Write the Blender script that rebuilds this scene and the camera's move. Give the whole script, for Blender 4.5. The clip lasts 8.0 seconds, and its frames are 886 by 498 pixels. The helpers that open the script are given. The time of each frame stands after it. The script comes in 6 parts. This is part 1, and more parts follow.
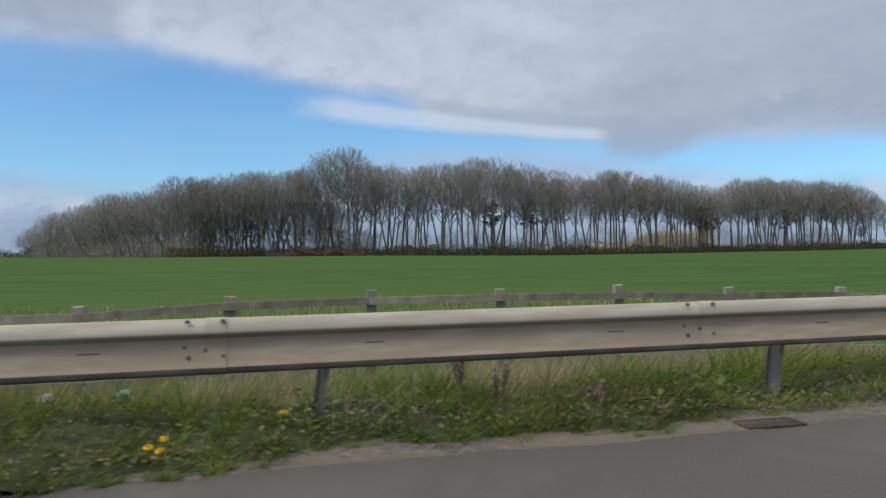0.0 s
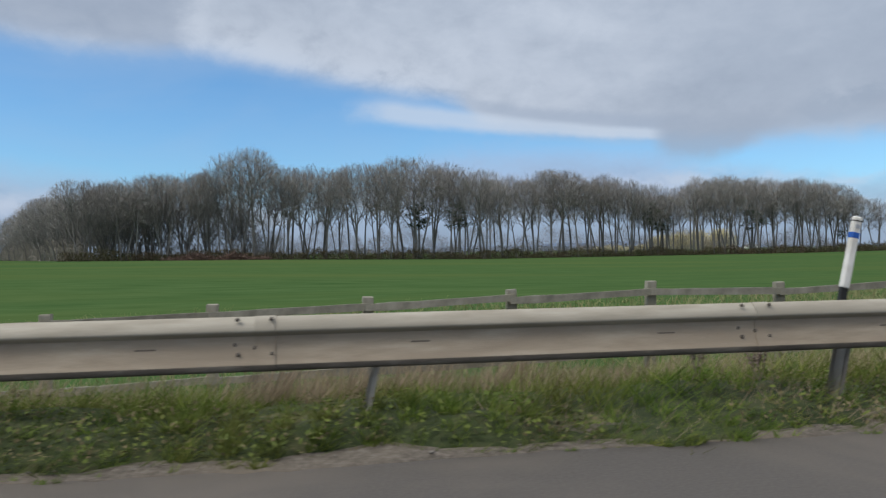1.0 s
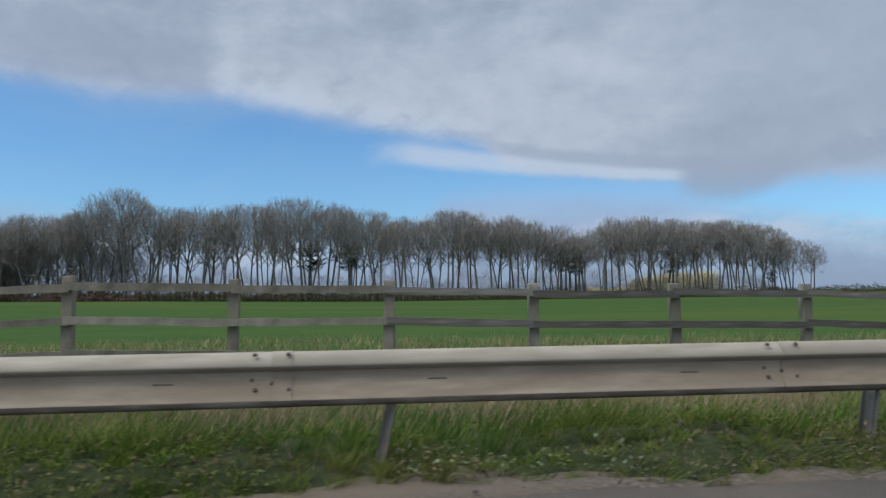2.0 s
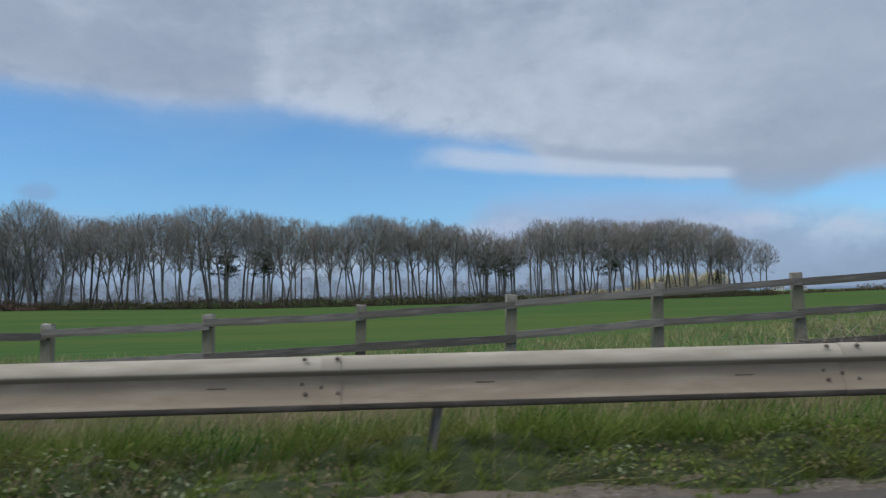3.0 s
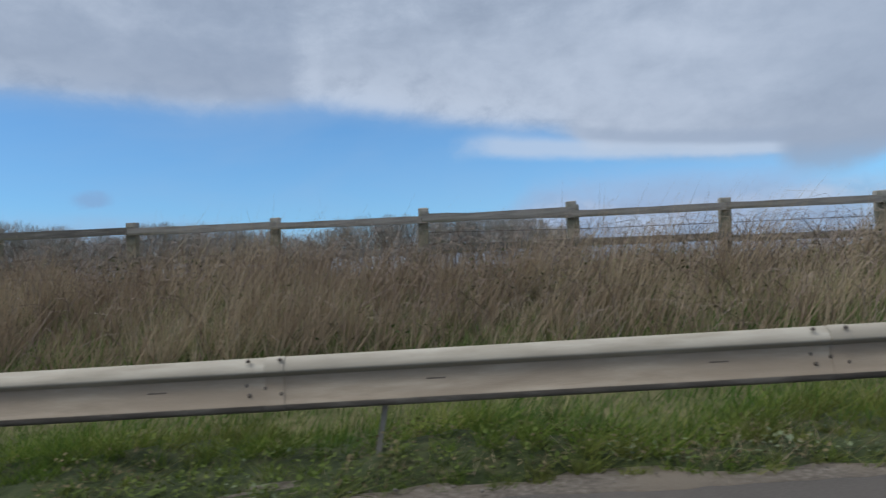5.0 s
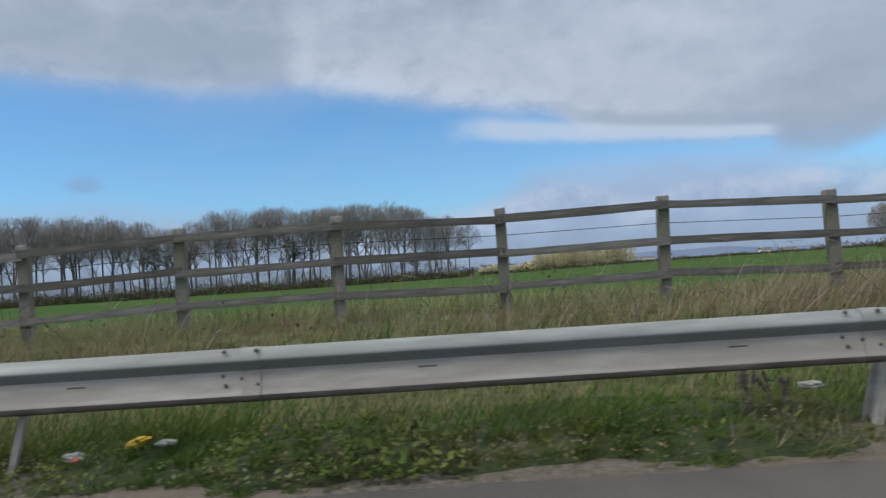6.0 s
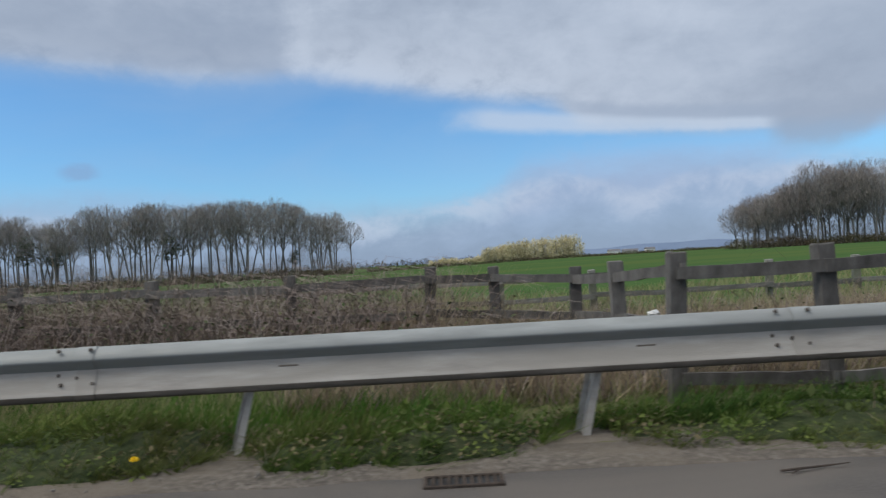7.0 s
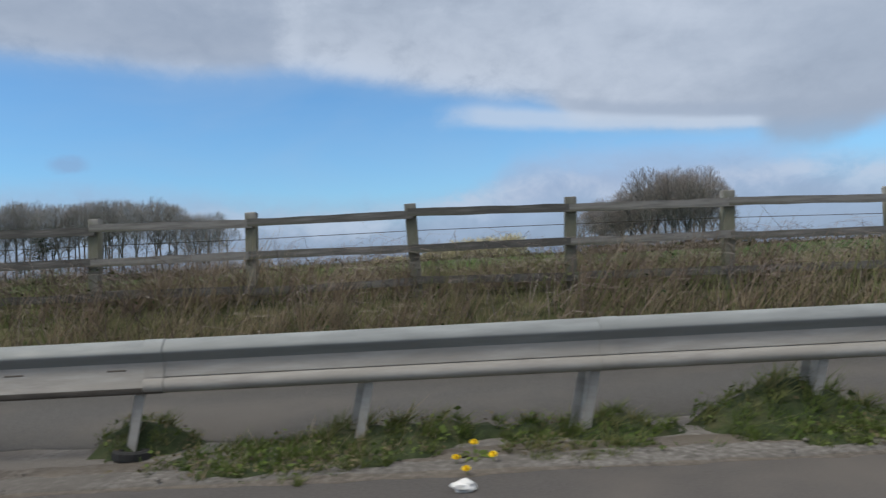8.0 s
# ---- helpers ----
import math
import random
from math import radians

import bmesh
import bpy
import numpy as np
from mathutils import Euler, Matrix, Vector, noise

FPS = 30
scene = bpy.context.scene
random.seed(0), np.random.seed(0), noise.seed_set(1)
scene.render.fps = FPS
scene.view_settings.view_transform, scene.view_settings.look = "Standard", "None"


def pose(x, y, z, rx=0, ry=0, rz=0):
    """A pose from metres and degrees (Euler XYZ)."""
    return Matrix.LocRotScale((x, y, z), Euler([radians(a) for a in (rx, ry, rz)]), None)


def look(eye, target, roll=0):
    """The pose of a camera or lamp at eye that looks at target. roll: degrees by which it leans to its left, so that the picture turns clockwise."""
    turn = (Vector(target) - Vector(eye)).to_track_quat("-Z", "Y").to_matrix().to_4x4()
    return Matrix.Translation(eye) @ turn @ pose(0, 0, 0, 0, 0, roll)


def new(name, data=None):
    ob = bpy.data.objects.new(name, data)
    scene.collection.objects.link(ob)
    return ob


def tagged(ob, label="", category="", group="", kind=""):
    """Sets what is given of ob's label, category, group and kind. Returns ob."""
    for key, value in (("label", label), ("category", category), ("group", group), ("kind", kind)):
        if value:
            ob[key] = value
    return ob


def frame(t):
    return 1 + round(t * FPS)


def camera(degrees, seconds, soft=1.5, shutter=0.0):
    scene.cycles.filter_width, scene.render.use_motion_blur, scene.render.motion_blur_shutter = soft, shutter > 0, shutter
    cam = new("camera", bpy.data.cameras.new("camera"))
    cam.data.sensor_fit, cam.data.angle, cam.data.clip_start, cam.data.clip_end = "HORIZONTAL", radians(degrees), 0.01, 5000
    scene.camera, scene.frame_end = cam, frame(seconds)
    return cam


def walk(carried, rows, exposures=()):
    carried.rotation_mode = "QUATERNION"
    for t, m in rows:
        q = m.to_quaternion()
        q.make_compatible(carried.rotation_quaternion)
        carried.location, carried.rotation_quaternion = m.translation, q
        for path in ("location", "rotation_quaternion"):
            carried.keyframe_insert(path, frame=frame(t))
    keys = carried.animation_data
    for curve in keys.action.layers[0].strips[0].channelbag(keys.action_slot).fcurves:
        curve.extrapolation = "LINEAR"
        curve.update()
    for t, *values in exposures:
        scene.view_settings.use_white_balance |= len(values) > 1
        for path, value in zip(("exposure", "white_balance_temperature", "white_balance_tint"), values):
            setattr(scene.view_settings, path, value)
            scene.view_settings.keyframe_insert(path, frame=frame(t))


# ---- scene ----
SPEED = 29.7
EYE = 1.15


def pose_at(t, yaw, pitch, roll, bounce=0.0):
    return t, pose(SPEED * t, 0, EYE + bounce, 90 + pitch, 0, -yaw) @ pose(0, 0, 0, 0, 0, roll)


cam = camera(66.3, 8.0, soft=1.35, shutter=0.02)
PATH = [
    (0, 12.67, 0.03, -0.80, 0),
    (0.1, 12.80, 0.05, -0.78, -0.003),
    (0.2, 12.97, 0.08, -0.88, -0.006),
    (0.3, 13.18, 0.17, -1.05, -0.009),
    (0.4, 13.20, 0.17, -1.14, -0.011),
    (0.5, 13.12, 0.15, -1.22, -0.012),
    (0.6, 12.70, -0.13, -1.02, -0.012),
    (0.7, 11.95, -0.19, -0.95, -0.013),
    (0.8, 11.00, -0.17, -0.89, -0.014),
    (0.9, 9.40, -0.12, -0.86, -0.015),
    (1, 8.35, 0.24, -0.87, -0.015),
    (1.1, 8.70, 1.20, -0.90, -0.018),
    (1.2, 9.85, 2.00, -0.66, -0.021),
    (1.3, 11.50, 3.10, -0.03, -0.024),
    (1.4, 12.90, 3.93, 0.90, -0.027),
    (1.5, 12.23, 4.06, 1.25, -0.03),
    (1.6, 11.50, 3.93, 1.16, -0.038),
    (1.7, 10.01, 3.68, 0.70, -0.045),
    (2.8, 3.64, 4.24, -1.56, -0.045),
    (3, 2.73, 4.03, -1.24, -0.042),
    (3.5, -0.18, 4.12, -1.46, -0.02),
    (4, -1.53, 3.95, -2.44, -0.02),
    (4.5, -1.46, 3.46, -2.72, -0.01),
    (4.7, -1.25, 3.53, -3.17, -0.03),
    (5.8, -0.68, 2.25, -3.49, -0.01),
    (6, -0.58, 1.98, -3.71, 0),
    (6.5, -0.40, 1.53, -3.59, 0.03),
    (7, -0.31, 1.15, -3.27, 0.012),
    (7.5, -0.04, 0.83, -3.02, 0.03),
    (8, 0.38, 0.75, -2.84, 0.03),
]
walk(cam, [pose_at(*r) for r in PATH], [(0, 0.08, 6500, 10), (1.0, 0.07, 6500, 10), (1.5, 0.0, 6400, 10), (3.0, -0.09, 6250, 10), (4.0, -0.05, 6200, 10), (5.0, -0.04, 6200, 10), (6.0, 0.0, 6350, 10), (7.5, 0.0, 6330, 10), (8.0, 0.02, 6400, 10)])

# ---- world and light ----
SUN_EL, SUN_AZ = 50.0, 248.0   # degrees above the horizon, degrees clockwise from +y

world = bpy.data.worlds.new("world")
scene.world = world
world.use_nodes = True
WT = world.node_tree
WT.nodes.clear()


def node(tree, kind, inputs=None):
    n = tree.nodes.new(kind)
    for key, value in (inputs or {}).items():
        if isinstance(value, bpy.types.NodeSocket):
            tree.links.new(value, n.inputs[key])
        else:
            n.inputs[key].default_value = value
    return n


def mth(tree, op, a, b=0.0, c=0.0):
    n = tree.nodes.new("ShaderNodeMath")
    n.operation = op
    for i, v in enumerate((a, b, c)):
        if isinstance(v, bpy.types.NodeSocket):
            tree.links.new(v, n.inputs[i])
        else:
            n.inputs[i].default_value = v
    return n.outputs[0]


def smooth(tree, value, lo, hi, to_lo=0.0, to_hi=1.0):
    n = node(tree, "ShaderNodeMapRange", {"Value": value, "From Min": lo, "From Max": hi, "To Min": to_lo, "To Max": to_hi})
    n.interpolation_type = "SMOOTHSTEP"
    return n.outputs[0]


def mixc(tree, fac, a, b, blend="MIX"):
    n = tree.nodes.new("ShaderNodeMix")
    n.data_type, n.blend_type = "RGBA", blend
    for i, v in ((0, fac), (6, a), (7, b)):
        if isinstance(v, bpy.types.NodeSocket):
            tree.links.new(v, n.inputs[i])
        else:
            n.inputs[i].default_value = v
    return n.outputs[2]


def noise_tex(tree, vec, scale, detail=4.0, rough=0.55, distort=0.0):
    return node(tree, "ShaderNodeTexNoise", {"Vector": vec, "Scale": scale, "Detail": detail, "Roughness": rough, "Distortion": distort}).outputs["Fac"]


def curve_of(tree, value, pts):
    n = node(tree, "ShaderNodeFloatCurve", {"Factor": 1.0, "Value": value})
    c = n.mapping.curves[0]
    c.points[0].location, c.points[1].location = pts[0], pts[-1]
    for q in pts[1:-1]:
        c.points.new(*q)
    n.mapping.update()
    return n.outputs[0]


def build_sky():
    t = WT
    way = node(t, "ShaderNodeTexCoord").outputs["Generated"]
    sep = node(t, "ShaderNodeSeparateXYZ", {0: way})
    az = mth(t, "DEGREES", mth(t, "ARCTAN2", sep.outputs[0], sep.outputs[1]))
    el = mth(t, "DEGREES", mth(t, "ARCSINE", sep.outputs[2]))
    u = mth(t, "MULTIPLY_ADD", az, 1 / 120, 0.5)
    flat = node(t, "ShaderNodeCombineXYZ", {0: mth(t, "MULTIPLY", az, 0.045), 1: mth(t, "MULTIPLY", el, 0.13), 2: 0.3}).outputs[0]
    round_ = node(t, "ShaderNodeCombineXYZ", {0: mth(t, "MULTIPLY", az, 0.08), 1: mth(t, "MULTIPLY", el, 0.12), 2: 4.7}).outputs[0]
    n_big = noise_tex(t, flat, 1.3, 5, 0.55, 0.4)
    n_mid = noise_tex(t, round_, 3.0, 6, 0.6, 0.3)
    n_fine = noise_tex(t, round_, 9.0, 6, 0.65, 0.2)
    wob = mth(t, "ADD", mth(t, "MULTIPLY", mth(t, "SUBTRACT", n_mid, 0.5), 3.4), mth(t, "MULTIPLY", mth(t, "SUBTRACT", n_fine, 0.5), 1.8))

    def track(pts):
        return mth(t, "MULTIPLY", curve_of(t, u, [((a + 60) / 120, e / 30) for a, e in pts]), 30.0)

    # the bank of cloud overhead and its lower edge
    edge = track([(-60, 15.0), (-33, 15.6), (-25, 15.5), (-18, 15.2), (-12.5, 15.6), (-7, 15.1), (-2.7, 14.3), (1.8, 13.5), (6, 12.9), (9.5, 12.3), (12, 10.6), (14.5, 10.0), (19.5, 9.4), (26, 8.7), (34, 8.2), (40, 8.0), (46, 7.6), (60, 6.0)])
    above = mth(t, "SUBTRACT", mth(t, "ADD", el, mth(t, "MULTIPLY", wob, 0.28)), edge)
    bank = mth(t, "ADD", mth(t, "MULTIPLY", smooth(t, above, -0.8, 1.1), 0.7), mth(t, "MULTIPLY", smooth(t, above, -2.0, 2.2), 0.3))
    # the thin bright tongue that reaches out under it
    tongue_mid = track([(-60, 11.8), (0, 11.7), (4, 11.7), (6, 11.45), (10.2, 10.9), (15, 10.3), (19.3, 9.9), (26.2, 9.15), (34, 8.4), (60, 6.0)])
    half = smooth(t, az, 3.0, 24.0, 0.95, 0.42)
    rise = mth(t, "SUBTRACT", mth(t, "ADD", el, mth(t, "MULTIPLY", wob, 0.16)), tongue_mid)
    off = mth(t, "DIVIDE", mth(t, "ABSOLUTE", rise), half)
    tongue = mth(t, "MULTIPLY", mth(t, "MULTIPLY", smooth(t, off, 1.5, 0.35), smooth(t, mth(t, "ADD", az, wob), -0.5, 5.0)), smooth(t, az, 27.2, 25.4))
    groove = mth(t, "MULTIPLY", mth(t, "MULTIPLY", smooth(t, mth(t, "ABSOLUTE", mth(t, "SUBTRACT", rise, mth(t, "ADD", half, 0.55))), 0.85, 0.1), smooth(t, az, 8.0, 13.0)), smooth(t, az, 32.0, 26.0))
    # haze and low cloud over the horizon
    low_top = track([(-60, 6.8), (-33, 6.5), (-20, 6.2), (-15, 5.5), (-6, 5.0), (0, 5.3), (4, 6.0), (7, 7.9), (11, 8.5), (18, 8.5), (26, 7.9), (30, 6.6), (34, 5.9), (40, 5.0), (60, 5.6)])
    below = mth(t, "SUBTRACT", low_top, mth(t, "ADD", el, mth(t, "MULTIPLY", wob, 0.5)))
    low = mth(t, "ADD", mth(t, "MULTIPLY", smooth(t, below, -1.0, 1.3), 0.5), mth(t, "MULTIPLY", smooth(t, below, 0.2, 3.2), 0.4))
    # heaped white tops within the low cloud
    heap_top = track([(-60, 4.6), (-20, 4.8), (-8, 4.2), (0, 5.0), (5, 5.9), (9, 6.7), (13, 6.0), (16, 5.2), (20, 5.9), (25, 6.0), (28.5, 6.3), (31, 6.0), (36, 5.4), (46, 4.8), (60, 4.6)])
    heap_d = mth(t, "SUBTRACT", heap_top, mth(t, "ADD", el, mth(t, "MULTIPLY", wob, 0.75)))
    heaps = mth(t, "MULTIPLY", mth(t, "MULTIPLY", smooth(t, heap_d, -0.6, 0.8), smooth(t, heap_d, 3.2, 0.4)), smooth(t, n_mid, 0.34, 0.62))
    # a lone dark puff
    puff = mth(t, "SQRT", mth(t, "ADD", mth(t, "POWER", mth(t, "MULTIPLY", mth(t, "SUBTRACT", az, -28.3), 0.55), 2.0), mth(t, "POWER", mth(t, "SUBTRACT", mth(t, "ADD", el, mth(t, "MULTIPLY", wob, 0.5)), 8.15), 2.0)))
    puff = mth(t, "MULTIPLY", smooth(t, puff, 1.0, 0.3), 0.55)

    sky = node(t, "ShaderNodeTexSky")
    sky.sky_type, sky.sun_disc = "NISHITA", False
    sky.sun_elevation, sky.sun_rotation = radians(SUN_EL), radians(SUN_AZ)
    sky.altitude, sky.air_density, sky.dust_density, sky.ozone_density = 20.0, 1.0, 0.6, 1.6
    blue = mixc(t, 1.0, sky.outputs[0], (SKY_GAIN[0], SKY_GAIN[1], SKY_GAIN[2], 1), "MULTIPLY")
    blue = mixc(t, smooth(t, n_big, 0.30, 0.72, 0.05, 0.24), blue, (0.36, 0.49, 0.68, 1))

    ramp = node(t, "ShaderNodeValToRGB", {0: mth(t, "ADD", n_big, mth(t, "ADD", mth(t, "MULTIPLY", mth(t, "SUBTRACT", n_mid, 0.5), 0.55), mth(t, "MULTIPLY", mth(t, "SUBTRACT", n_fine, 0.5), 0.22)))})
    cr = ramp.color_ramp
    cr.elements[0].position, cr.elements[0].color = 0.26, (0.315, 0.375, 0.475, 1)
    cr.elements[1].position, cr.elements[1].color = 0.76, (0.51, 0.575, 0.68, 1)
    cr.elements.new(0.5).color = (0.395, 0.46, 0.565, 1)
    # broad soft shapes: wandering azimuth and elevation
    wa = mth(t, "ADD", az, mth(t, "ADD", mth(t, "MULTIPLY", wob, 1.6), mth(t, "MULTIPLY", mth(t, "SUBTRACT", n_big, 0.5), 6.0)))
    we = mth(t, "ADD", el, mth(t, "ADD", mth(t, "MULTIPLY", wob, 0.7), mth(t, "MULTIPLY", mth(t, "SUBTRACT", n_big, 0.5), 3.0)))
    sa = mth(t, "ADD", az, mth(t, "MULTIPLY", wob, 0.45))
    lobe = mth(t, "MULTIPLY", mth(t, "MULTIPLY", smooth(t, sa, -14.2, -11.0), smooth(t, wa, 30.0, 10.0)), mth(t, "MULTIPLY", smooth(t, we, 9.5, 11.5), smooth(t, we, 22.0, 16.5)))
    lobe = mth(t, "MULTIPLY", lobe, smooth(t, n_mid, 0.25, 0.65, 0.5, 1.0))
    cloud = mixc(t, mth(t, "MULTIPLY", lobe, 0.62), ramp.outputs[0], (0.545, 0.61, 0.715, 1))
    # the bright rim along the bank's lower edge
    rim = mth(t, "MULTIPLY", mth(t, "MULTIPLY", smooth(t, above, 3.4, 0.9), smooth(t, above, -0.2, 0.7)), smooth(t, n_mid, 0.36, 0.58))
    rim = mth(t, "MULTIPLY", rim, smooth(t, az, 16.0, 4.0))
    cloud = mixc(t, mth(t, "MULTIPLY", rim, 0.62), cloud, (0.55, 0.62, 0.73, 1))
    # the grey hollow in the bank, cut off by the bright lobe
    hollow = mth(t, "MULTIPLY", mth(t, "MULTIPLY", smooth(t, wa, -52.0, -19.0), smooth(t, sa, -11.2, -13.6)), mth(t, "MULTIPLY", smooth(t, we, 15.4, 17.0), smooth(t, we, 27.0, 18.5)))
    cloud = mixc(t, mth(t, "MULTIPLY", hollow, 0.66), cloud, (0.285, 0.35, 0.462, 1))
    # a greyer right end with one darker patch
    grey = mth(t, "MULTIPLY", smooth(t, wa, 18.0, 36.0), smooth(t, we, 7.5, 10.0))
    cloud = mixc(t, mth(t, "MULTIPLY", grey, 0.6), cloud, (0.36, 0.425, 0.53, 1))
    spot = mth(t, "SQRT", mth(t, "ADD", mth(t, "POWER", mth(t, "MULTIPLY", mth(t, "SUBTRACT", wa, 38.5), 0.42), 2.0), mth(t, "POWER", mth(t, "SUBTRACT", we, 10.3), 2.0)))
    cloud = mixc(t, mth(t, "MULTIPLY", smooth(t, spot, 1.5, 0.5), 0.5), cloud, (0.30, 0.37, 0.48, 1))
    # the dark foot where the tongue ends
    fa, fe = mth(t, "ADD", az, mth(t, "MULTIPLY", wob, 0.3)), mth(t, "ADD", el, mth(t, "MULTIPLY", wob, 0.4))
    foot_low = track([(-60, 7.4), (26, 7.5), (28, 7.2), (29.7, 7.0), (31.9, 7.5), (33.6, 8.4), (36, 8.8), (60, 9.0)])
    foot = mth(t, "MULTIPLY", mth(t, "MULTIPLY", smooth(t, fa, 25.2, 27.2), smooth(t, mth(t, "SUBTRACT", fe, foot_low), -0.8, 0.9)), mth(t, "MULTIPLY", smooth(t, fe, 11.5, 8.8), smooth(t, fa, 39.0, 32.0)))
    # above the view the cloud brightens, added as extra light from overhead
    high = smooth(t, el, 24.0, 60.0)
    cloud = mixc(t, high, cloud, (OVERHEAD[0], OVERHEAD[1], OVERHEAD[2], 1))

    lowc = node(t, "ShaderNodeValToRGB", {0: mth(t, "ADD", mth(t, "MULTIPLY", el, 0.085), mth(t, "MULTIPLY", mth(t, "SUBTRACT", n_mid, 0.5), 0.7))})
    cr = lowc.color_ramp
    cr.elements[0].position, cr.elements[0].color = 0.05, (0.275, 0.345, 0.485, 1)
    cr.elements[1].position, cr.elements[1].color = 0.75, (0.39, 0.48, 0.67, 1)
    cr.elements.new(0.32).color = (0.33, 0.413, 0.575, 1)

    col = mixc(t, low, blue, lowc.outputs[0])
    col = mixc(t, mth(t, "MULTIPLY", heaps, 0.7), col, (0.525, 0.595, 0.715, 1))
    col = mixc(t, puff, col, (0.25, 0.365, 0.57, 1))
    col = mixc(t, bank, col, cloud)
    col = mixc(t, mth(t, "MULTIPLY", groove, 0.7), col, (0.35, 0.42, 0.535, 1))
    col = mixc(t, mth(t, "MULTIPLY", tongue, 0.72), col, (0.545, 0.625, 0.74, 1))
    col = mixc(t, mth(t, "MULTIPLY", foot, 0.72), col, (0.325, 0.385, 0.485, 1))
    bg = node(t, "ShaderNodeBackground", {"Color": col, "Strength": 1.0})
    out = node(t, "ShaderNodeOutputWorld", {"Surface": bg.outputs[0]})


SKY_GAIN = (0.073, 0.116, 0.145)
OVERHEAD = (1.25, 1.25, 1.27)   # unseen sky overhead, set brighter than the visible cloud to add top light
build_sky()

sun_data = bpy.data.lights.new("sun", "SUN")
sun_data.energy, sun_data.angle, sun_data.color = 1.7, radians(14), (1.0, 0.94, 0.82)
sun = new("sun", sun_data)
sun.matrix_world = look((0, 0, 50), (-math.sin(radians(SUN_AZ)) * 50, -math.cos(radians(SUN_AZ)) * 50, 50 - 50 * math.tan(radians(SUN_EL))))


# ---- materials ----
def material(name, ramp, scale=4.0, rough=0.8, metal=0.0, bump=0.0, bump_scale=40.0, island=0.0, obj_random=0.0, patch=None, patch_scale=0.3, stretch=(1, 1, 1), translucent=0.0, spec=0.3):
    """A surface of grain over larger patches: ramp is a list of (position, colour)."""
    m = bpy.data.materials.new(name)
    m.use_nodes = True
    t = m.node_tree
    t.nodes.clear()
    pos = node(t, "ShaderNodeTexCoord").outputs["Object"]
    pos = node(t, "ShaderNodeMapping", {"Vector": pos, "Scale": stretch}).outputs[0]
    fac = noise_tex(t, pos, scale, 5, 0.6)
    if island:
        r = node(t, "ShaderNodeNewGeometry").outputs["Random Per Island"]
        fac = mth(t, "ADD", fac, mth(t, "MULTIPLY", mth(t, "SUBTRACT", r, 0.5), island))
    if obj_random:
        r = node(t, "ShaderNodeObjectInfo").outputs["Random"]
        fac = mth(t, "ADD", fac, mth(t, "MULTIPLY", mth(t, "SUBTRACT", r, 0.5), obj_random))
    cr = node(t, "ShaderNodeValToRGB", {0: fac})
    els = cr.color_ramp.elements
    els[0].position, els[0].color = ramp[0][0], (*ramp[0][1], 1)
    els[1].position, els[1].color = ramp[-1][0], (*ramp[-1][1], 1)
    for p, c in ramp[1:-1]:
        els.new(p).color = (*c, 1)
    col = cr.outputs[0]
    if patch:
        big = noise_tex(t, pos, patch_scale, 4, 0.6, 0.5)
        col = mixc(t, smooth(t, big, 0.42, 0.66), col, (*patch, 1))
    b = node(t, "ShaderNodeBsdfPrincipled", {"Base Color": col, "Metallic": metal, "Specular IOR Level": spec})
    rr = smooth(t, noise_tex(t, pos, scale * 2.3, 4), 0.3, 0.7, max(rough - 0.1, 0.05), min(rough + 0.1, 1))
    t.links.new(rr, b.inputs["Roughness"])
    if bump:
        h = noise_tex(t, pos, bump_scale, 5, 0.65)
        bn = node(t, "ShaderNodeBump", {"Height": h, "Strength": bump, "Distance": 0.02})
        t.links.new(bn.outputs[0], b.inputs["Normal"])
    surf = b.outputs[0]
    if translucent:
        tr = node(t, "ShaderNodeBsdfTranslucent", {"Color": col})
        mx = node(t, "ShaderNodeMixShader", {0: translucent, 1: surf, 2: tr.outputs[0]})
        surf = mx.outputs[0]
    node(t, "ShaderNodeOutputMaterial", {"Surface": surf})
    return m


M_ASPHALT = material("asphalt", [(0.3, (0.096, 0.089, 0.083)), (0.55, (0.132, 0.122, 0.113)), (0.75, (0.175, 0.162, 0.149))], 60, 0.85, bump=0.5, bump_scale=180, patch=(0.172, 0.154, 0.136), patch_scale=0.5)
M_ASPHALT_OLD = material("old_dark_asphalt", [(0.3, (0.07, 0.067, 0.064)), (0.55, (0.098, 0.094, 0.09)), (0.75, (0.14, 0.133, 0.126))], 50, 0.88, bump=0.6, bump_scale=150, patch=(0.115, 0.106, 0.097), patch_scale=0.6)
M_DIRT = material("dusty_gravel", [(0.3, (0.09, 0.077, 0.064)), (0.5, (0.14, 0.122, 0.103)), (0.75, (0.235, 0.21, 0.185))], 22, 0.9, bump=0.9, bump_scale=60, patch=(0.17, 0.145, 0.115), patch_scale=0.8)
M_FIELD = material("field_crop", [(0.3, (0.039, 0.082, 0.028)), (0.5, (0.053, 0.100, 0.036)), (0.75, (0.072, 0.120, 0.046))], 1.6, 0.9, bump=0.9, bump_scale=9, patch=(0.073, 0.109, 0.037), patch_scale=0.07, stretch=(0.22, 1, 1), spec=0.0)
M_SOIL = material("thatched_soil", [(0.3, (0.055, 0.062, 0.027)), (0.5, (0.10, 0.102, 0.046)), (0.75, (0.17, 0.15, 0.083))], 7.0, 0.95, bump=1.0, bump_scale=20)
# darker than the soil: shade between the tussocks is put into this colour
M_TURF_SHADE = material("shade_dark_turf", [(0.3, (0.020, 0.030, 0.011)), (0.5, (0.036, 0.050, 0.018)), (0.75, (0.072, 0.072, 0.034))], 7.0, 0.95, bump=1.0, bump_scale=20)
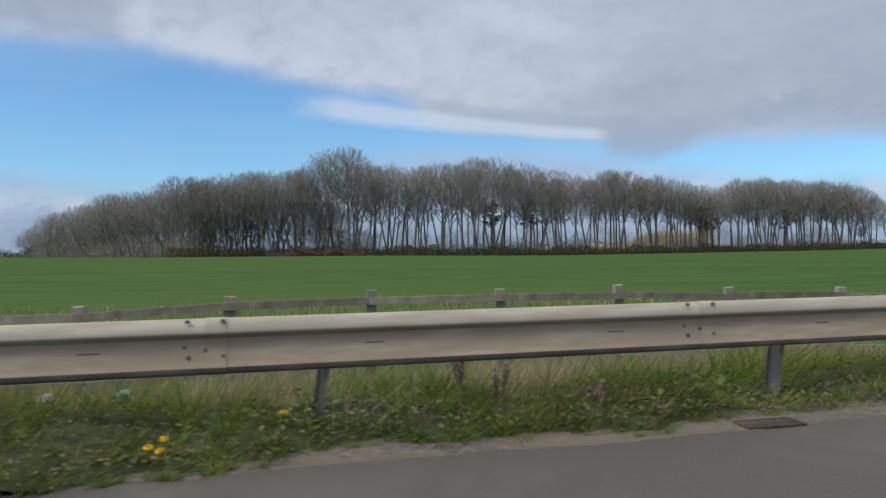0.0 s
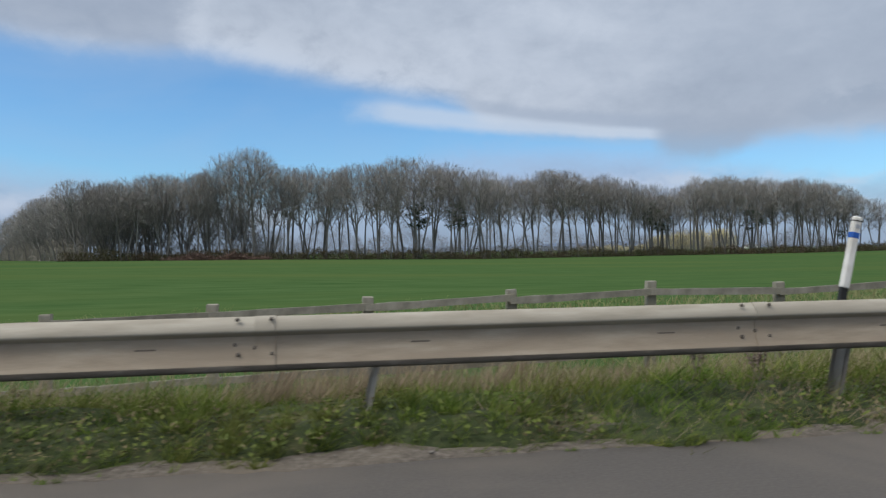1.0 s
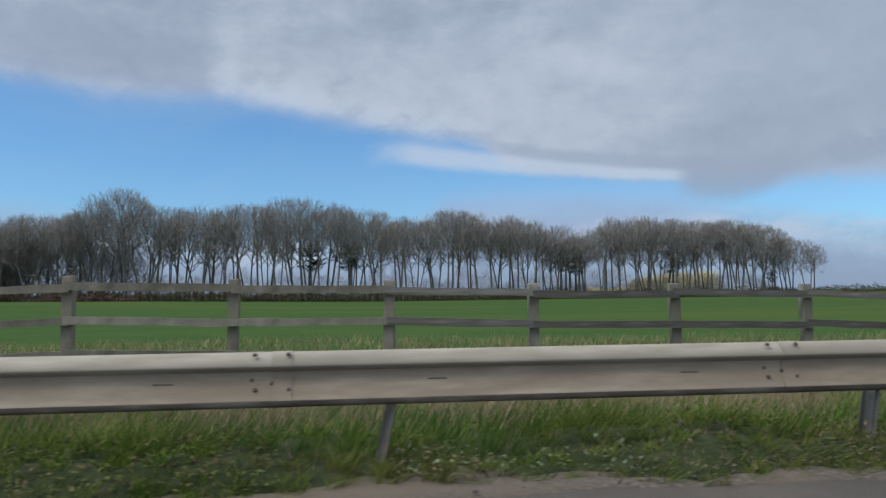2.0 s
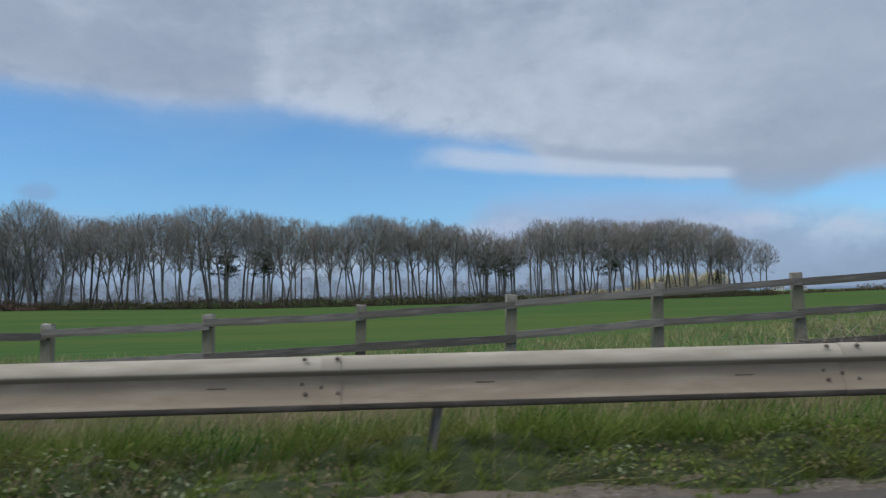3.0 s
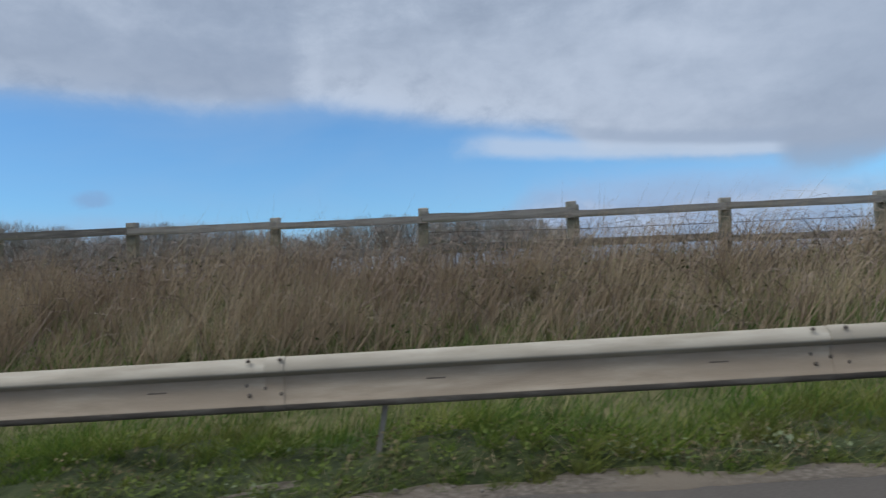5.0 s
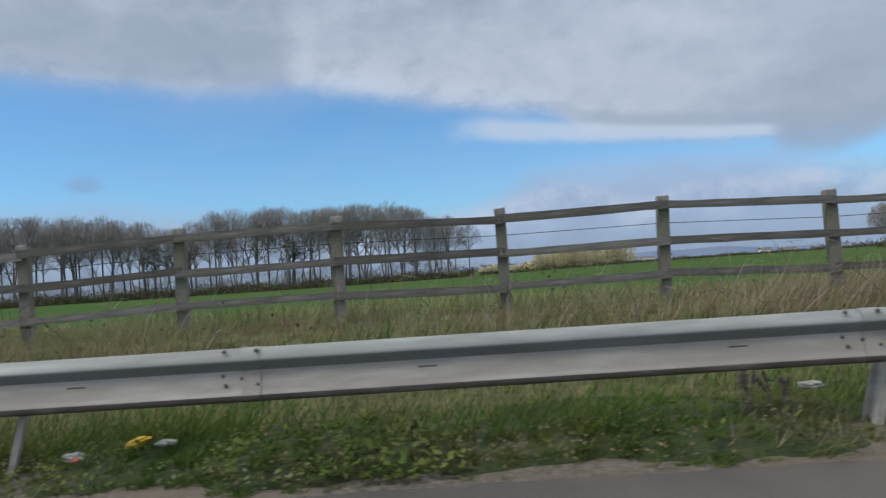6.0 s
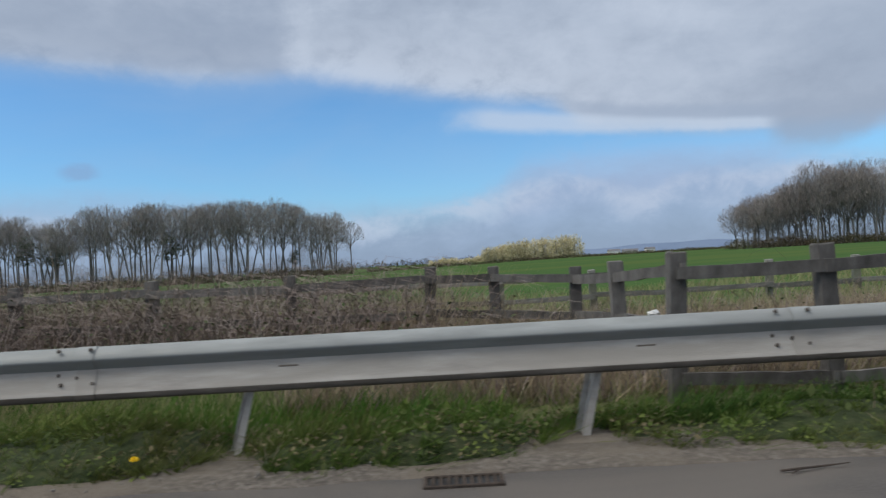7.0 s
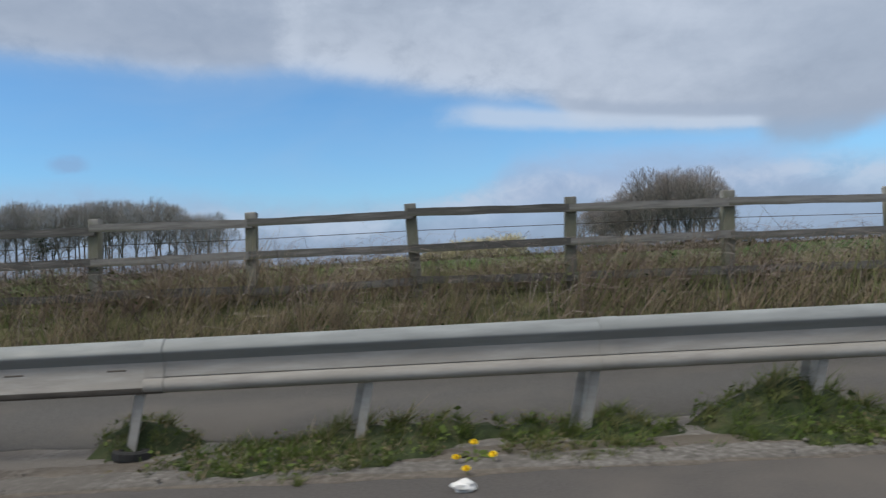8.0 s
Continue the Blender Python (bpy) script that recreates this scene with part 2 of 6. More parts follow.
M_STEEL = material("galvanised_steel", [(0.3, (0.25, 0.226, 0.183)), (0.5, (0.32, 0.296, 0.247)), (0.72, (0.40, 0.378, 0.325))], 5.0, 0.65, metal=0.05, bump=0.08, bump_scale=50, patch=(0.255, 0.235, 0.195), patch_scale=0.9, stretch=(0.35, 1, 2.5), obj_random=0.12)
M_STEEL_CLEAN = material("clean_galvanised_steel", [(0.3, (0.19, 0.20, 0.20)), (0.5, (0.245, 0.26, 0.258)), (0.72, (0.31, 0.328, 0.325))], 5.0, 0.6, metal=0.1, bump=0.08, bump_scale=50, patch=(0.215, 0.225, 0.22), patch_scale=0.9, stretch=(0.35, 1, 2.5), obj_random=0.12)
M_STEEL_NEW = material("new_galvanised_steel", [(0.3, (0.40, 0.44, 0.47)), (0.7, (0.56, 0.605, 0.635))], 6.0, 0.3, metal=0.45, stretch=(0.15, 1, 3))
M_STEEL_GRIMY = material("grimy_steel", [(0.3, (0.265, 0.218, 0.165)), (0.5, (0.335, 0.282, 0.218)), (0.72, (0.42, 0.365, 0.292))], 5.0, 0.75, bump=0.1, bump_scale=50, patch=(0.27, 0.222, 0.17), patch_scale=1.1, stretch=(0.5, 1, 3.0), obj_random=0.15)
M_STEEL_DUSTY = material("dusty_steel", [(0.3, (0.29, 0.27, 0.245)), (0.5, (0.37, 0.35, 0.32)), (0.72, (0.46, 0.44, 0.405))], 5.0, 0.72, bump=0.1, bump_scale=50, patch=(0.30, 0.28, 0.25), patch_scale=1.1, stretch=(0.5, 1, 3.0), obj_random=0.15)
M_STEEL_DARK = material("weathered_post_steel", [(0.3, (0.18, 0.165, 0.145)), (0.7, (0.32, 0.30, 0.265))], 7.0, 0.7, metal=0.1, obj_random=0.4)
M_LIP_DARK = material("dark_lip_steel", [(0.3, (0.07, 0.06, 0.05)), (0.55, (0.115, 0.10, 0.085)), (0.75, (0.20, 0.18, 0.155))], 9.0, 0.9, bump=0.3, bump_scale=60, stretch=(0.3, 1, 1), obj_random=0.2)
M_SLOT = material("grimy_slot", [(0.3, (0.09, 0.075, 0.06)), (0.7, (0.17, 0.145, 0.12))], 20.0, 0.8)
M_BOLT = material("rusty_bolt", [(0.3, (0.06, 0.052, 0.045)), (0.7, (0.13, 0.113, 0.098))], 30.0, 0.7, metal=0.3)
M_WOOD = material("weathered_timber", [(0.28, (0.155, 0.148, 0.136)), (0.5, (0.262, 0.252, 0.235)), (0.75, (0.39, 0.376, 0.352))], 9.0, 0.85, bump=0.5, bump_scale=50, obj_random=0.35, stretch=(1, 1, 0.5), patch=(0.17, 0.17, 0.12), patch_scale=1.4)
M_WOOD_PALE = material("pale_weathered_timber", [(0.28, (0.135, 0.126, 0.102)), (0.5, (0.225, 0.212, 0.176)), (0.75, (0.33, 0.312, 0.262))], 9.0, 0.85, bump=0.5, bump_scale=50, obj_random=0.35, stretch=(1, 1, 0.5), patch=(0.22, 0.21, 0.16), patch_scale=1.4)
M_RAIL = material("dark_weathered_rail", [(0.28, (0.092, 0.088, 0.081)), (0.5, (0.158, 0.151, 0.14)), (0.75, (0.26, 0.25, 0.233))], 9.0, 0.85, bump=0.5, bump_scale=50, obj_random=0.45, stretch=(0.5, 1, 3), patch=(0.12, 0.12, 0.088), patch_scale=1.4)
M_WOOD_DARK = material("dark_timber", [(0.28, (0.058, 0.053, 0.049)), (0.5, (0.10, 0.093, 0.087)), (0.75, (0.165, 0.156, 0.145))], 9.0, 0.85, bump=0.5, bump_scale=50, obj_random=0.35, stretch=(1, 1, 0.5))
M_BARK = material("bark", [(0.3, (0.13, 0.126, 0.12)), (0.55, (0.19, 0.185, 0.177)), (0.75, (0.255, 0.249, 0.239))], 3.0, 0.9, obj_random=0.3)
M_TWIG = material("twigs", [(0.2, (0.25, 0.235, 0.225)), (0.5, (0.32, 0.302, 0.29)), (0.8, (0.40, 0.378, 0.362))], 0.6, 0.9, island=0.4, obj_random=0.5)
M_TWIG_RED = material("reddish_twigs", [(0.2, (0.225, 0.193, 0.18)), (0.5, (0.295, 0.256, 0.24)), (0.8, (0.375, 0.33, 0.31))], 0.6, 0.9, island=0.4, obj_random=0.5)
M_GRASS = material("verge_grass", [(0.20, (0.036, 0.068, 0.013)), (0.40, (0.090, 0.160, 0.026)), (0.6, (0.178, 0.240, 0.047)), (0.90, (0.35, 0.32, 0.115))], 1.3, 0.8, island=0.36, patch=(0.135, 0.148, 0.042), patch_scale=0.75, translucent=0.3, spec=0.1)
M_ROUGH = material("rough_bank_grass", [(0.20, (0.095, 0.125, 0.050)), (0.40, (0.185, 0.230, 0.092)), (0.6, (0.275, 0.305, 0.135)), (0.86, (0.43, 0.395, 0.22))], 1.3, 0.85, island=0.36, patch=(0.29, 0.265, 0.145), patch_scale=0.6, translucent=0.3, spec=0.08)
M_STRAW = material("dry_grass", [(0.2, (0.20, 0.146, 0.104)), (0.45, (0.34, 0.274, 0.190)), (0.7, (0.47, 0.395, 0.275)), (0.85, (0.17, 0.18, 0.068))], 1.6, 0.85, island=0.42, translucent=0.3, patch=(0.265, 0.207, 0.152), patch_scale=0.45)
M_LEAF = material("weed_leaves", [(0.22, (0.046, 0.072, 0.020)), (0.45, (0.110, 0.152, 0.038)), (0.64, (0.185, 0.220, 0.058)), (0.9, (0.27, 0.285, 0.10))], 1.1, 0.85, island=0.12, patch=(0.075, 0.098, 0.038), patch_scale=1.0, translucent=0.22, spec=0.08)
M_WITHERED = material("withered_leaves", [(0.25, (0.085, 0.072, 0.042)), (0.5, (0.135, 0.115, 0.066)), (0.75, (0.20, 0.172, 0.10))], 1.5, 0.9, island=0.35, translucent=0.15, spec=0.05)
M_PALE_LEAF = material("pale_weed_leaves", [(0.25, (0.10, 0.13, 0.07)), (0.5, (0.16, 0.20, 0.115)), (0.8, (0.24, 0.28, 0.18))], 1.5, 0.85, island=0.4, translucent=0.2, spec=0.08)
M_BRAMBLE_LEAF = material("bramble_leaves", [(0.25, (0.035, 0.055, 0.022)), (0.5, (0.065, 0.088, 0.036)), (0.75, (0.12, 0.115, 0.06))], 0.8, 0.85, island=0.5, translucent=0.15, spec=0.1)
M_BRAMBLE = material("bramble_stems", [(0.25, (0.13, 0.097, 0.083)), (0.5, (0.205, 0.162, 0.142)), (0.8, (0.31, 0.262, 0.23))], 0.8, 0.85, island=0.55)
M_CONIFER = material("conifer_needles", [(0.3, (0.04, 0.055, 0.036)), (0.7, (0.085, 0.108, 0.068))], 1.0, 0.85, island=0.4)


# ---- shared builders ----
def part(name, bm, mat, parent=None, label=""):
    me = bpy.data.meshes.new(name)
    bm.to_mesh(me)
    bm.free()
    me.materials.append(mat)
    ob = new(name, me)
    ob.parent = parent
    return tagged(ob, label)


def share(name, me, parent, m):
    ob = new(name, me)
    ob.parent = parent
    ob.matrix_basis = m
    return ob


def empty(name, m, label, category, group="", kind=""):
    ob = new(name)
    ob.matrix_basis = m
    return tagged(ob, label, category, group, kind)


def arr_mesh(name, verts, faces, mat, smooth_shade=False):
    me = bpy.data.meshes.new(name)
    verts = np.asarray(verts, dtype=np.float32).reshape(-1, 3)
    faces = np.asarray(faces, dtype=np.int32)
    n, k = faces.shape
    me.vertices.add(len(verts))
    me.vertices.foreach_set("co", verts.ravel())
    me.loops.add(n * k)
    me.loops.foreach_set("vertex_index", faces.ravel())
    me.polygons.add(n)
    me.polygons.foreach_set("loop_start", np.arange(0, n * k, k, dtype=np.int32))
    if smooth_shade:
        me.polygons.foreach_set("use_smooth", np.ones(n, dtype=bool))
    me.materials.append(mat)
    me.update(calc_edges=True)
    me.validate()
    return me


def add_box(bm, x0, x1, y0, y1, z0, z1, bevel=0.0):
    vs = [bm.verts.new(q) for q in ((x0, y0, z0), (x1, y0, z0), (x1, y1, z0), (x0, y1, z0), (x0, y0, z1), (x1, y0, z1), (x1, y1, z1), (x0, y1, z1))]
    fs = [bm.faces.new([vs[i] for i in f]) for f in ((3, 2, 1, 0), (4, 5, 6, 7), (0, 1, 5, 4), (1, 2, 6, 5), (2, 3, 7, 6), (3, 0, 4, 7))]
    if bevel:
        edges = list({e for f in fs for e in f.edges})
        bmesh.ops.bevel(bm, geom=edges, offset=bevel, segments=1, affect="EDGES")


def box_bm(*a, **k):
    bm = bmesh.new()
    add_box(bm, *a, **k)
    return bm


def lerp_table(x, table):
    xs, ys = zip(*table)
    return np.interp(x, xs, ys)


# ---- the lie of the land ----
FENCE_Y = [(-80, 8.5), (0, 8.4), (45, 8.25), (90, 8.1), (105, 8.4), (119, 8.95), (134, 8.9), (160, 8.2), (178, 7.6), (193, 7.8), (208, 8.0), (223, 8.05), (238, 7.63), (320, 7.6)]
FENCE_TOP = [(-80, 0.55), (-2.4, 0.56), (0.9, 0.65), (4.2, 0.64), (6, 0.57), (13, 0.33), (20, 0.30), (28.2, 0.535), (30, 0.615), (33.6, 0.695), (35.4, 0.67), (43, 0.96), (46.6, 1.04), (50.3, 1.17), (54, 1.28), (56, 1.34), (58, 1.30), (70, 1.05), (79, 0.985), (83, 0.92), (85, 0.89),
             (92, 1.2), (94, 1.31), (99.5, 1.54), (108.6, 1.68), (113.6, 1.75), (117.4, 1.72), (121, 1.87), (123.7, 2.01), (129.7, 2.21), (135, 2.29), (144.4, 2.21), (157, 1.95), (168.6, 1.66), (173.3, 1.79), (177, 1.87), (182.5, 1.80),
             (188, 1.75), (191.8, 1.62), (195.5, 1.52), (203, 1.25), (212, 1.25), (219, 1.58), (222.5, 1.72), (228, 1.85), (239, 1.81), (241, 1.76), (320, 1.7)]
SUNK = [(-80, 1.25), (92, 1.25), (101, 1.05), (120, 1.05), (128, 0.88), (160, 0.88), (171, 1.2), (184, 1.2), (190, 1.05), (206, 1.0), (209, 1.1), (216, 1.1), (228, 1.0), (320, 1.0)]   # how far the posts stand clear of the ground
BANK_FOOT = [(-80, 4.9), (198, 4.9), (203, 6.9), (213, 6.9), (217, 5.4), (222, 6.2), (227, 6.95), (320, 6.95)]
FAR_Z = [(-400, 0.5), (-20, 0.4), (15, 0.1), (45, -0.4), (60, -0.6), (150, -0.6), (200, -0.2), (240, 0.4), (320, 0.6), (600, 0.0)]


def fence_y(x):
    return lerp_table(x, FENCE_Y)


def fence_ground(x):
    return lerp_table(x, FENCE_TOP) - lerp_table(x, SUNK)


def land(x, y):
    """The height of the ground beside the road."""
    x, y = np.asarray(x, float), np.asarray(y, float)
    fy, fz = fence_y(x), fence_ground(x)
    foot = lerp_table(x, BANK_FOOT)
    s = np.clip((y - foot) / (fy - foot), 0, 1)
    bank = 0.02 + (fz - 0.02) * (s * s * (3 - 2 * s))
    f = np.clip((y - fy) / 26.0, 0, 1)
    field = fz + (lerp_table(x, FAR_Z) - fz) * (f * f * (3 - 2 * f))
    z = np.where(y < fy, bank, field)
    z = np.where(y < foot, 0.02, z)
    z = np.where((x > 223.0) & (y < 7.0), np.minimum(z, lerp_table(x, [(223, 0.02), (225.5, -0.012)])), z)
    fade = np.clip((y - 260) / 700.0, 0, 1)
    z = z * (1 - fade) + (-0.6) * fade
    return np.where(y < 3.95, -0.06, z)


# ---- ground, road, edge ----
def build_ground():
    xs = np.concatenate([[-3600, -2200, -1300, -800, -500, -320, -220, -160, -120, -100], np.arange(-84, 330, 1.2), [345, 380, 440, 540, 700, 1000, 1600, 2400, 3800]])
    ys = np.concatenate([[-3600, -1500, -600, -200, -60, -30, 3.2, 3.5], np.arange(3.8, 9.6, 0.3), np.arange(10, 40, 2.5), np.arange(45, 280, 12), [300, 360, 450, 600, 850, 1200, 1900, 3000, 4200]])
    gx, gy = np.meshgrid(xs, ys)
    gz = land(gx, gy)
    rough = np.sin(gx * 2.1 + gy * 3.7) * np.cos(gx * 0.83 - gy * 2.2) * 0.035
    gz = gz + np.where((gy > 4.4) & (gy < 10) & ((gx < 220) | (gy > 7.2)), rough, 0)
    nx, ny = len(xs), len(ys)
    verts = np.stack([gx, gy, gz], -1).reshape(-1, 3)
    i, j = np.meshgrid(np.arange(nx - 1), np.arange(ny - 1))
    a = (j * nx + i).ravel()
    faces = np.stack([a, a + 1, a + nx + 1, a + nx], -1)
    me = arr_mesh("ground", verts, faces, M_FIELD, True)
    me.materials.append(M_SOIL)
    mid_y = (gy[:-1, :-1] + gy[1:, 1:]).ravel() / 2
    mid_x = (gx[:-1, :-1] + gx[1:, 1:]).ravel() / 2
    me.polygons.foreach_set("material_index", ((mid_y < fence_y(mid_x) + 0.5) & (mid_y > -40)).astype(np.int32))
    tagged(new("ground", me), "green crop field and grassy verge beside the road", "ground", kind="structure")


def strip(name, y_near, y_far, z, mat, x0=-90.0, x1=340.0, step=0.25, wob_near=0.0, wob_far=0.0, seed=1, thick=0.05, z_near=None):
    rng = np.random.default_rng(seed)
    xs = np.arange(x0, x1 + step, step)
    def rag(amp):
        r = sum(np.sin(xs * f + rng.uniform(0, 6.3)) * a for f, a in ((0.21, 0.4), (0.9, 0.3), (2.3, 0.25), (5.7, 0.2)))
        return amp * (r + rng.normal(0, 0.18, len(xs)))
    yn, yf = y_near + rag(wob_near), y_far + rag(wob_far)
    n = len(xs)
    top = np.concatenate([np.stack([xs, yn, np.full(n, z if z_near is None else z_near)], -1), np.stack([xs, yf, np.full(n, z)], -1)])
    low = np.concatenate([np.stack([xs, yn - 0.01, np.full(n, z - thick)], -1), np.stack([xs, yf + 0.01, np.full(n, z - thick)], -1)])
    a = np.arange(n - 1)
    faces = np.concatenate([np.stack([a, a + 1, a + n + 1, a + n], -1), np.stack([a + 2 * n, a + 2 * n + 1, a + 1, a], -1), np.stack([a + n, a + n + 1, a + 3 * n + 1, a + 3 * n], -1)])
    return new(name, arr_mesh(name, np.concatenate([top, low]), faces, mat))


build_ground()
tagged(strip("road", -24.0, 3.80, 0.0, M_ASPHALT, -600, 900, 0.5, 0, 0.035, 3), "worn grey asphalt road with dusty edge", "road", kind="structure")
tagged(strip("road_edge", 3.70, 4.12, 0.024, M_DIRT, -90, 340, 0.12, 0.06, 0.08, 4, z_near=0.004), "dusty gravel strip along the edge of the asphalt", "road edge", kind="structure")
M_STONY = material("pale_crushed_stone", [(0.3, (0.105, 0.095, 0.084)), (0.5, (0.165, 0.152, 0.136)), (0.75, (0.285, 0.268, 0.245))], 22, 0.9, bump=0.7, bump_scale=60, patch=(0.125, 0.113, 0.10), patch_scale=1.1)
tagged(strip("dusty_verge", 3.72, 4.5, 0.028, M_DIRT, 173.0, 227.0, 0.15, 0.06, 0.12, 8, z_near=0.009), "bare dusty ground round the feet of the barrier posts", "road edge", kind="structure")
tagged(strip("stony_margin", 3.74, 4.85, 0.030, M_STONY, 225.5, 330, 0.15, 0.06, 0.1, 6, z_near=0.013), "pale crushed stone margin under the barrier", "road edge", kind="structure")
tagged(strip("hardstanding", 4.62, 7.15, 0.034, M_ASPHALT_OLD, 221.6, 330, 0.3, 0.12, 0.08, 5), "grey asphalt hardstanding behind the crash barrier", "pavement", kind="structure")


# ---- crash barrier ----
BEAM_Y, BEAM_TOP = 4.30, 0.755
ANCHORS = [(-89.5, 0), (-0.38, 27), (52.35, 16), (105.16, 16), (117.3, 4), (120.69, 1), (133.78, 4), (140.39, 2), (171.89, 9), (176.97, 1), (192.44, 4), (205.66, 3), (210.14, 1), (222.27, 3), (230.3, 2), (234.57, 1), (235.85, 1), (330.0, 33)]
POSTS_LATE = [170.27, 175.32, 180.80, 185.71, 188.42, 190.61, 193.52, 196.14, 198.57, 200.5, 202.47, 204.54, 206.50, 208.71, 210.80, 212.88, 214.86, 216.92, 218.98, 220.87, 223.10, 225.28, 227.26, 229.18, 231.25, 233.30]


def beam_profile(rolled=False, new_type=False, wide=False):
    """The W-shaped cross-section, from the top lip to the bottom lip: (towards the road, up). The last lengths have a rolled lower edge."""
    if new_type:
        return [(-0.012, -0.014), (0.003, 0.0), (0.016, -0.006), (0.044, -0.026), (0.068, -0.046), (0.077, -0.058), (0.076, -0.068), (0.060, -0.084), (0.036, -0.106), (0.026, -0.118), (0.024, -0.132), (0.024, -0.184),
                (0.030, -0.194), (0.050, -0.210), (0.070, -0.226), (0.078, -0.238), (0.076, -0.250), (0.060, -0.268), (0.040, -0.290), (0.026, -0.304), (0.010, -0.312)]
    wide_ridge = [(-0.012, -0.014), (0.003, 0.0), (0.013, -0.003), (0.032, -0.016), (0.052, -0.034), (0.067, -0.052), (0.076, -0.066), (0.078, -0.074), (0.075, -0.082), (0.060, -0.102), (0.044, -0.124), (0.034, -0.138)]
    if rolled:
        return wide_ridge + [(0.040, -0.170), (0.047, -0.205), (0.052, -0.228), (0.040, -0.232), (0.054, -0.237), (0.068, -0.248), (0.079, -0.264), (0.084, -0.280), (0.081, -0.298), (0.069, -0.314), (0.050, -0.326), (0.030, -0.332)]
    foot = [(0.050, -0.205), (0.061, -0.245), (0.070, -0.270), (0.076, -0.280), (0.0785, -0.288), (0.0775, -0.300), (0.075, -0.314), (0.070, -0.325), (0.055, -0.331), (0.030, -0.332)]
    if wide:
        return wide_ridge + [(0.041, -0.168)] + foot
    return [(-0.012, -0.014), (0.003, 0.0), (0.013, -0.003), (0.032, -0.018), (0.052, -0.038), (0.067, -0.058), (0.076, -0.074), (0.078, -0.083), (0.075, -0.091), (0.062, -0.101), (0.047, -0.111), (0.038, -0.118), (0.041, -0.150), (0.045, -0.180)] + foot


def beam_mesh(length, mat, face_mat, rolled=False, new_type=False, wide=False):
    """One length of beam; its lower face, which takes the spray off the road, is dirtier, and its bottom lip darker."""
    prof = beam_profile(rolled, new_type, wide)
    n = len(prof)
    verts, faces = [], []
    # the lapped end lies over its neighbour, the rest in line with it
    rows = [(-0.12, 0.007), (0.0, 0.007), (0.001, 0.0)] + [(length * i / 5, 0.0) for i in range(1, 6)]
    for inset in (0.0, 0.004):
        for c, out in rows:
            for (o, z) in prof:
                verts.append((c, -o + inset - out, z + (0.004 if out and z > -0.05 else 0.0)))
    m = len(rows) * n
    for i in range(len(rows) - 1):
        for k in range(n - 1):
            a = i * n + k
            faces.append((a, a + n, a + n + 1, a + 1))
            faces.append((m + a + 1, m + a + n + 1, m + a + n, m + a))
        for k in (0, n - 1):
            a = i * n + k
            faces.append((a, m + a, m + a + n, a + n))
    for k in range(n - 1):
        faces.append((k, k + 1, m + k + 1, m + k))
        e = (len(rows) - 1) * n + k
        faces.append((e + 1, e, m + e, m + e + 1))
    me = arr_mesh("beam", verts, faces, mat, True)
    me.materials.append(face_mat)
    # a third, dark brown material for the strip along the bottom lip
    me.materials.append(M_LIP_DARK)
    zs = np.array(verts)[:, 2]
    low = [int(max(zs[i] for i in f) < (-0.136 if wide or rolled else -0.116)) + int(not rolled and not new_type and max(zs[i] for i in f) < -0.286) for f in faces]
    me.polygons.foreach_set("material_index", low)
    me.set_sharp_from_angle(angle=radians(44))
    return me


def bolt_mesh():
    bm = bmesh.new()
    bmesh.ops.create_cone(bm, cap_ends=True, segments=8, radius1=0.015, radius2=0.010, depth=0.014, matrix=pose(0, 0, 0, 90))
    me = bpy.data.meshes.new("bolt")
    bm.to_mesh(me)
    bm.free()
    me.materials.append(M_BOLT)
    return me


def slot_mesh():
    me = bpy.data.meshes.new("slot")
    bm = box_bm(-0.06, 0.06, -0.003, 0.003, -0.005, 0.005, bevel=0.002)
    bm.to_mesh(me)
    bm.free()
    me.materials.append(M_SLOT)
    return me


def barrier_post_mesh(w, mat):
    """A rolled Z-section post that passes behind the beam."""
    bm = bmesh.new()
    add_box(bm, -0.004, 0.004, 0.0, 0.11, -0.35, 0.60, bevel=0.0015)
    add_box(bm, -0.004, w, 0.0, 0.007, -0.35, 0.60, bevel=0.0015)
    add_box(bm, -w, 0.004, 0.103, 0.11, -0.35, 0.60, bevel=0.0015)
    me = bpy.data.meshes.new("post")
    bm.to_mesh(me)
    bm.free()
    me.materials.append(mat)
    return me


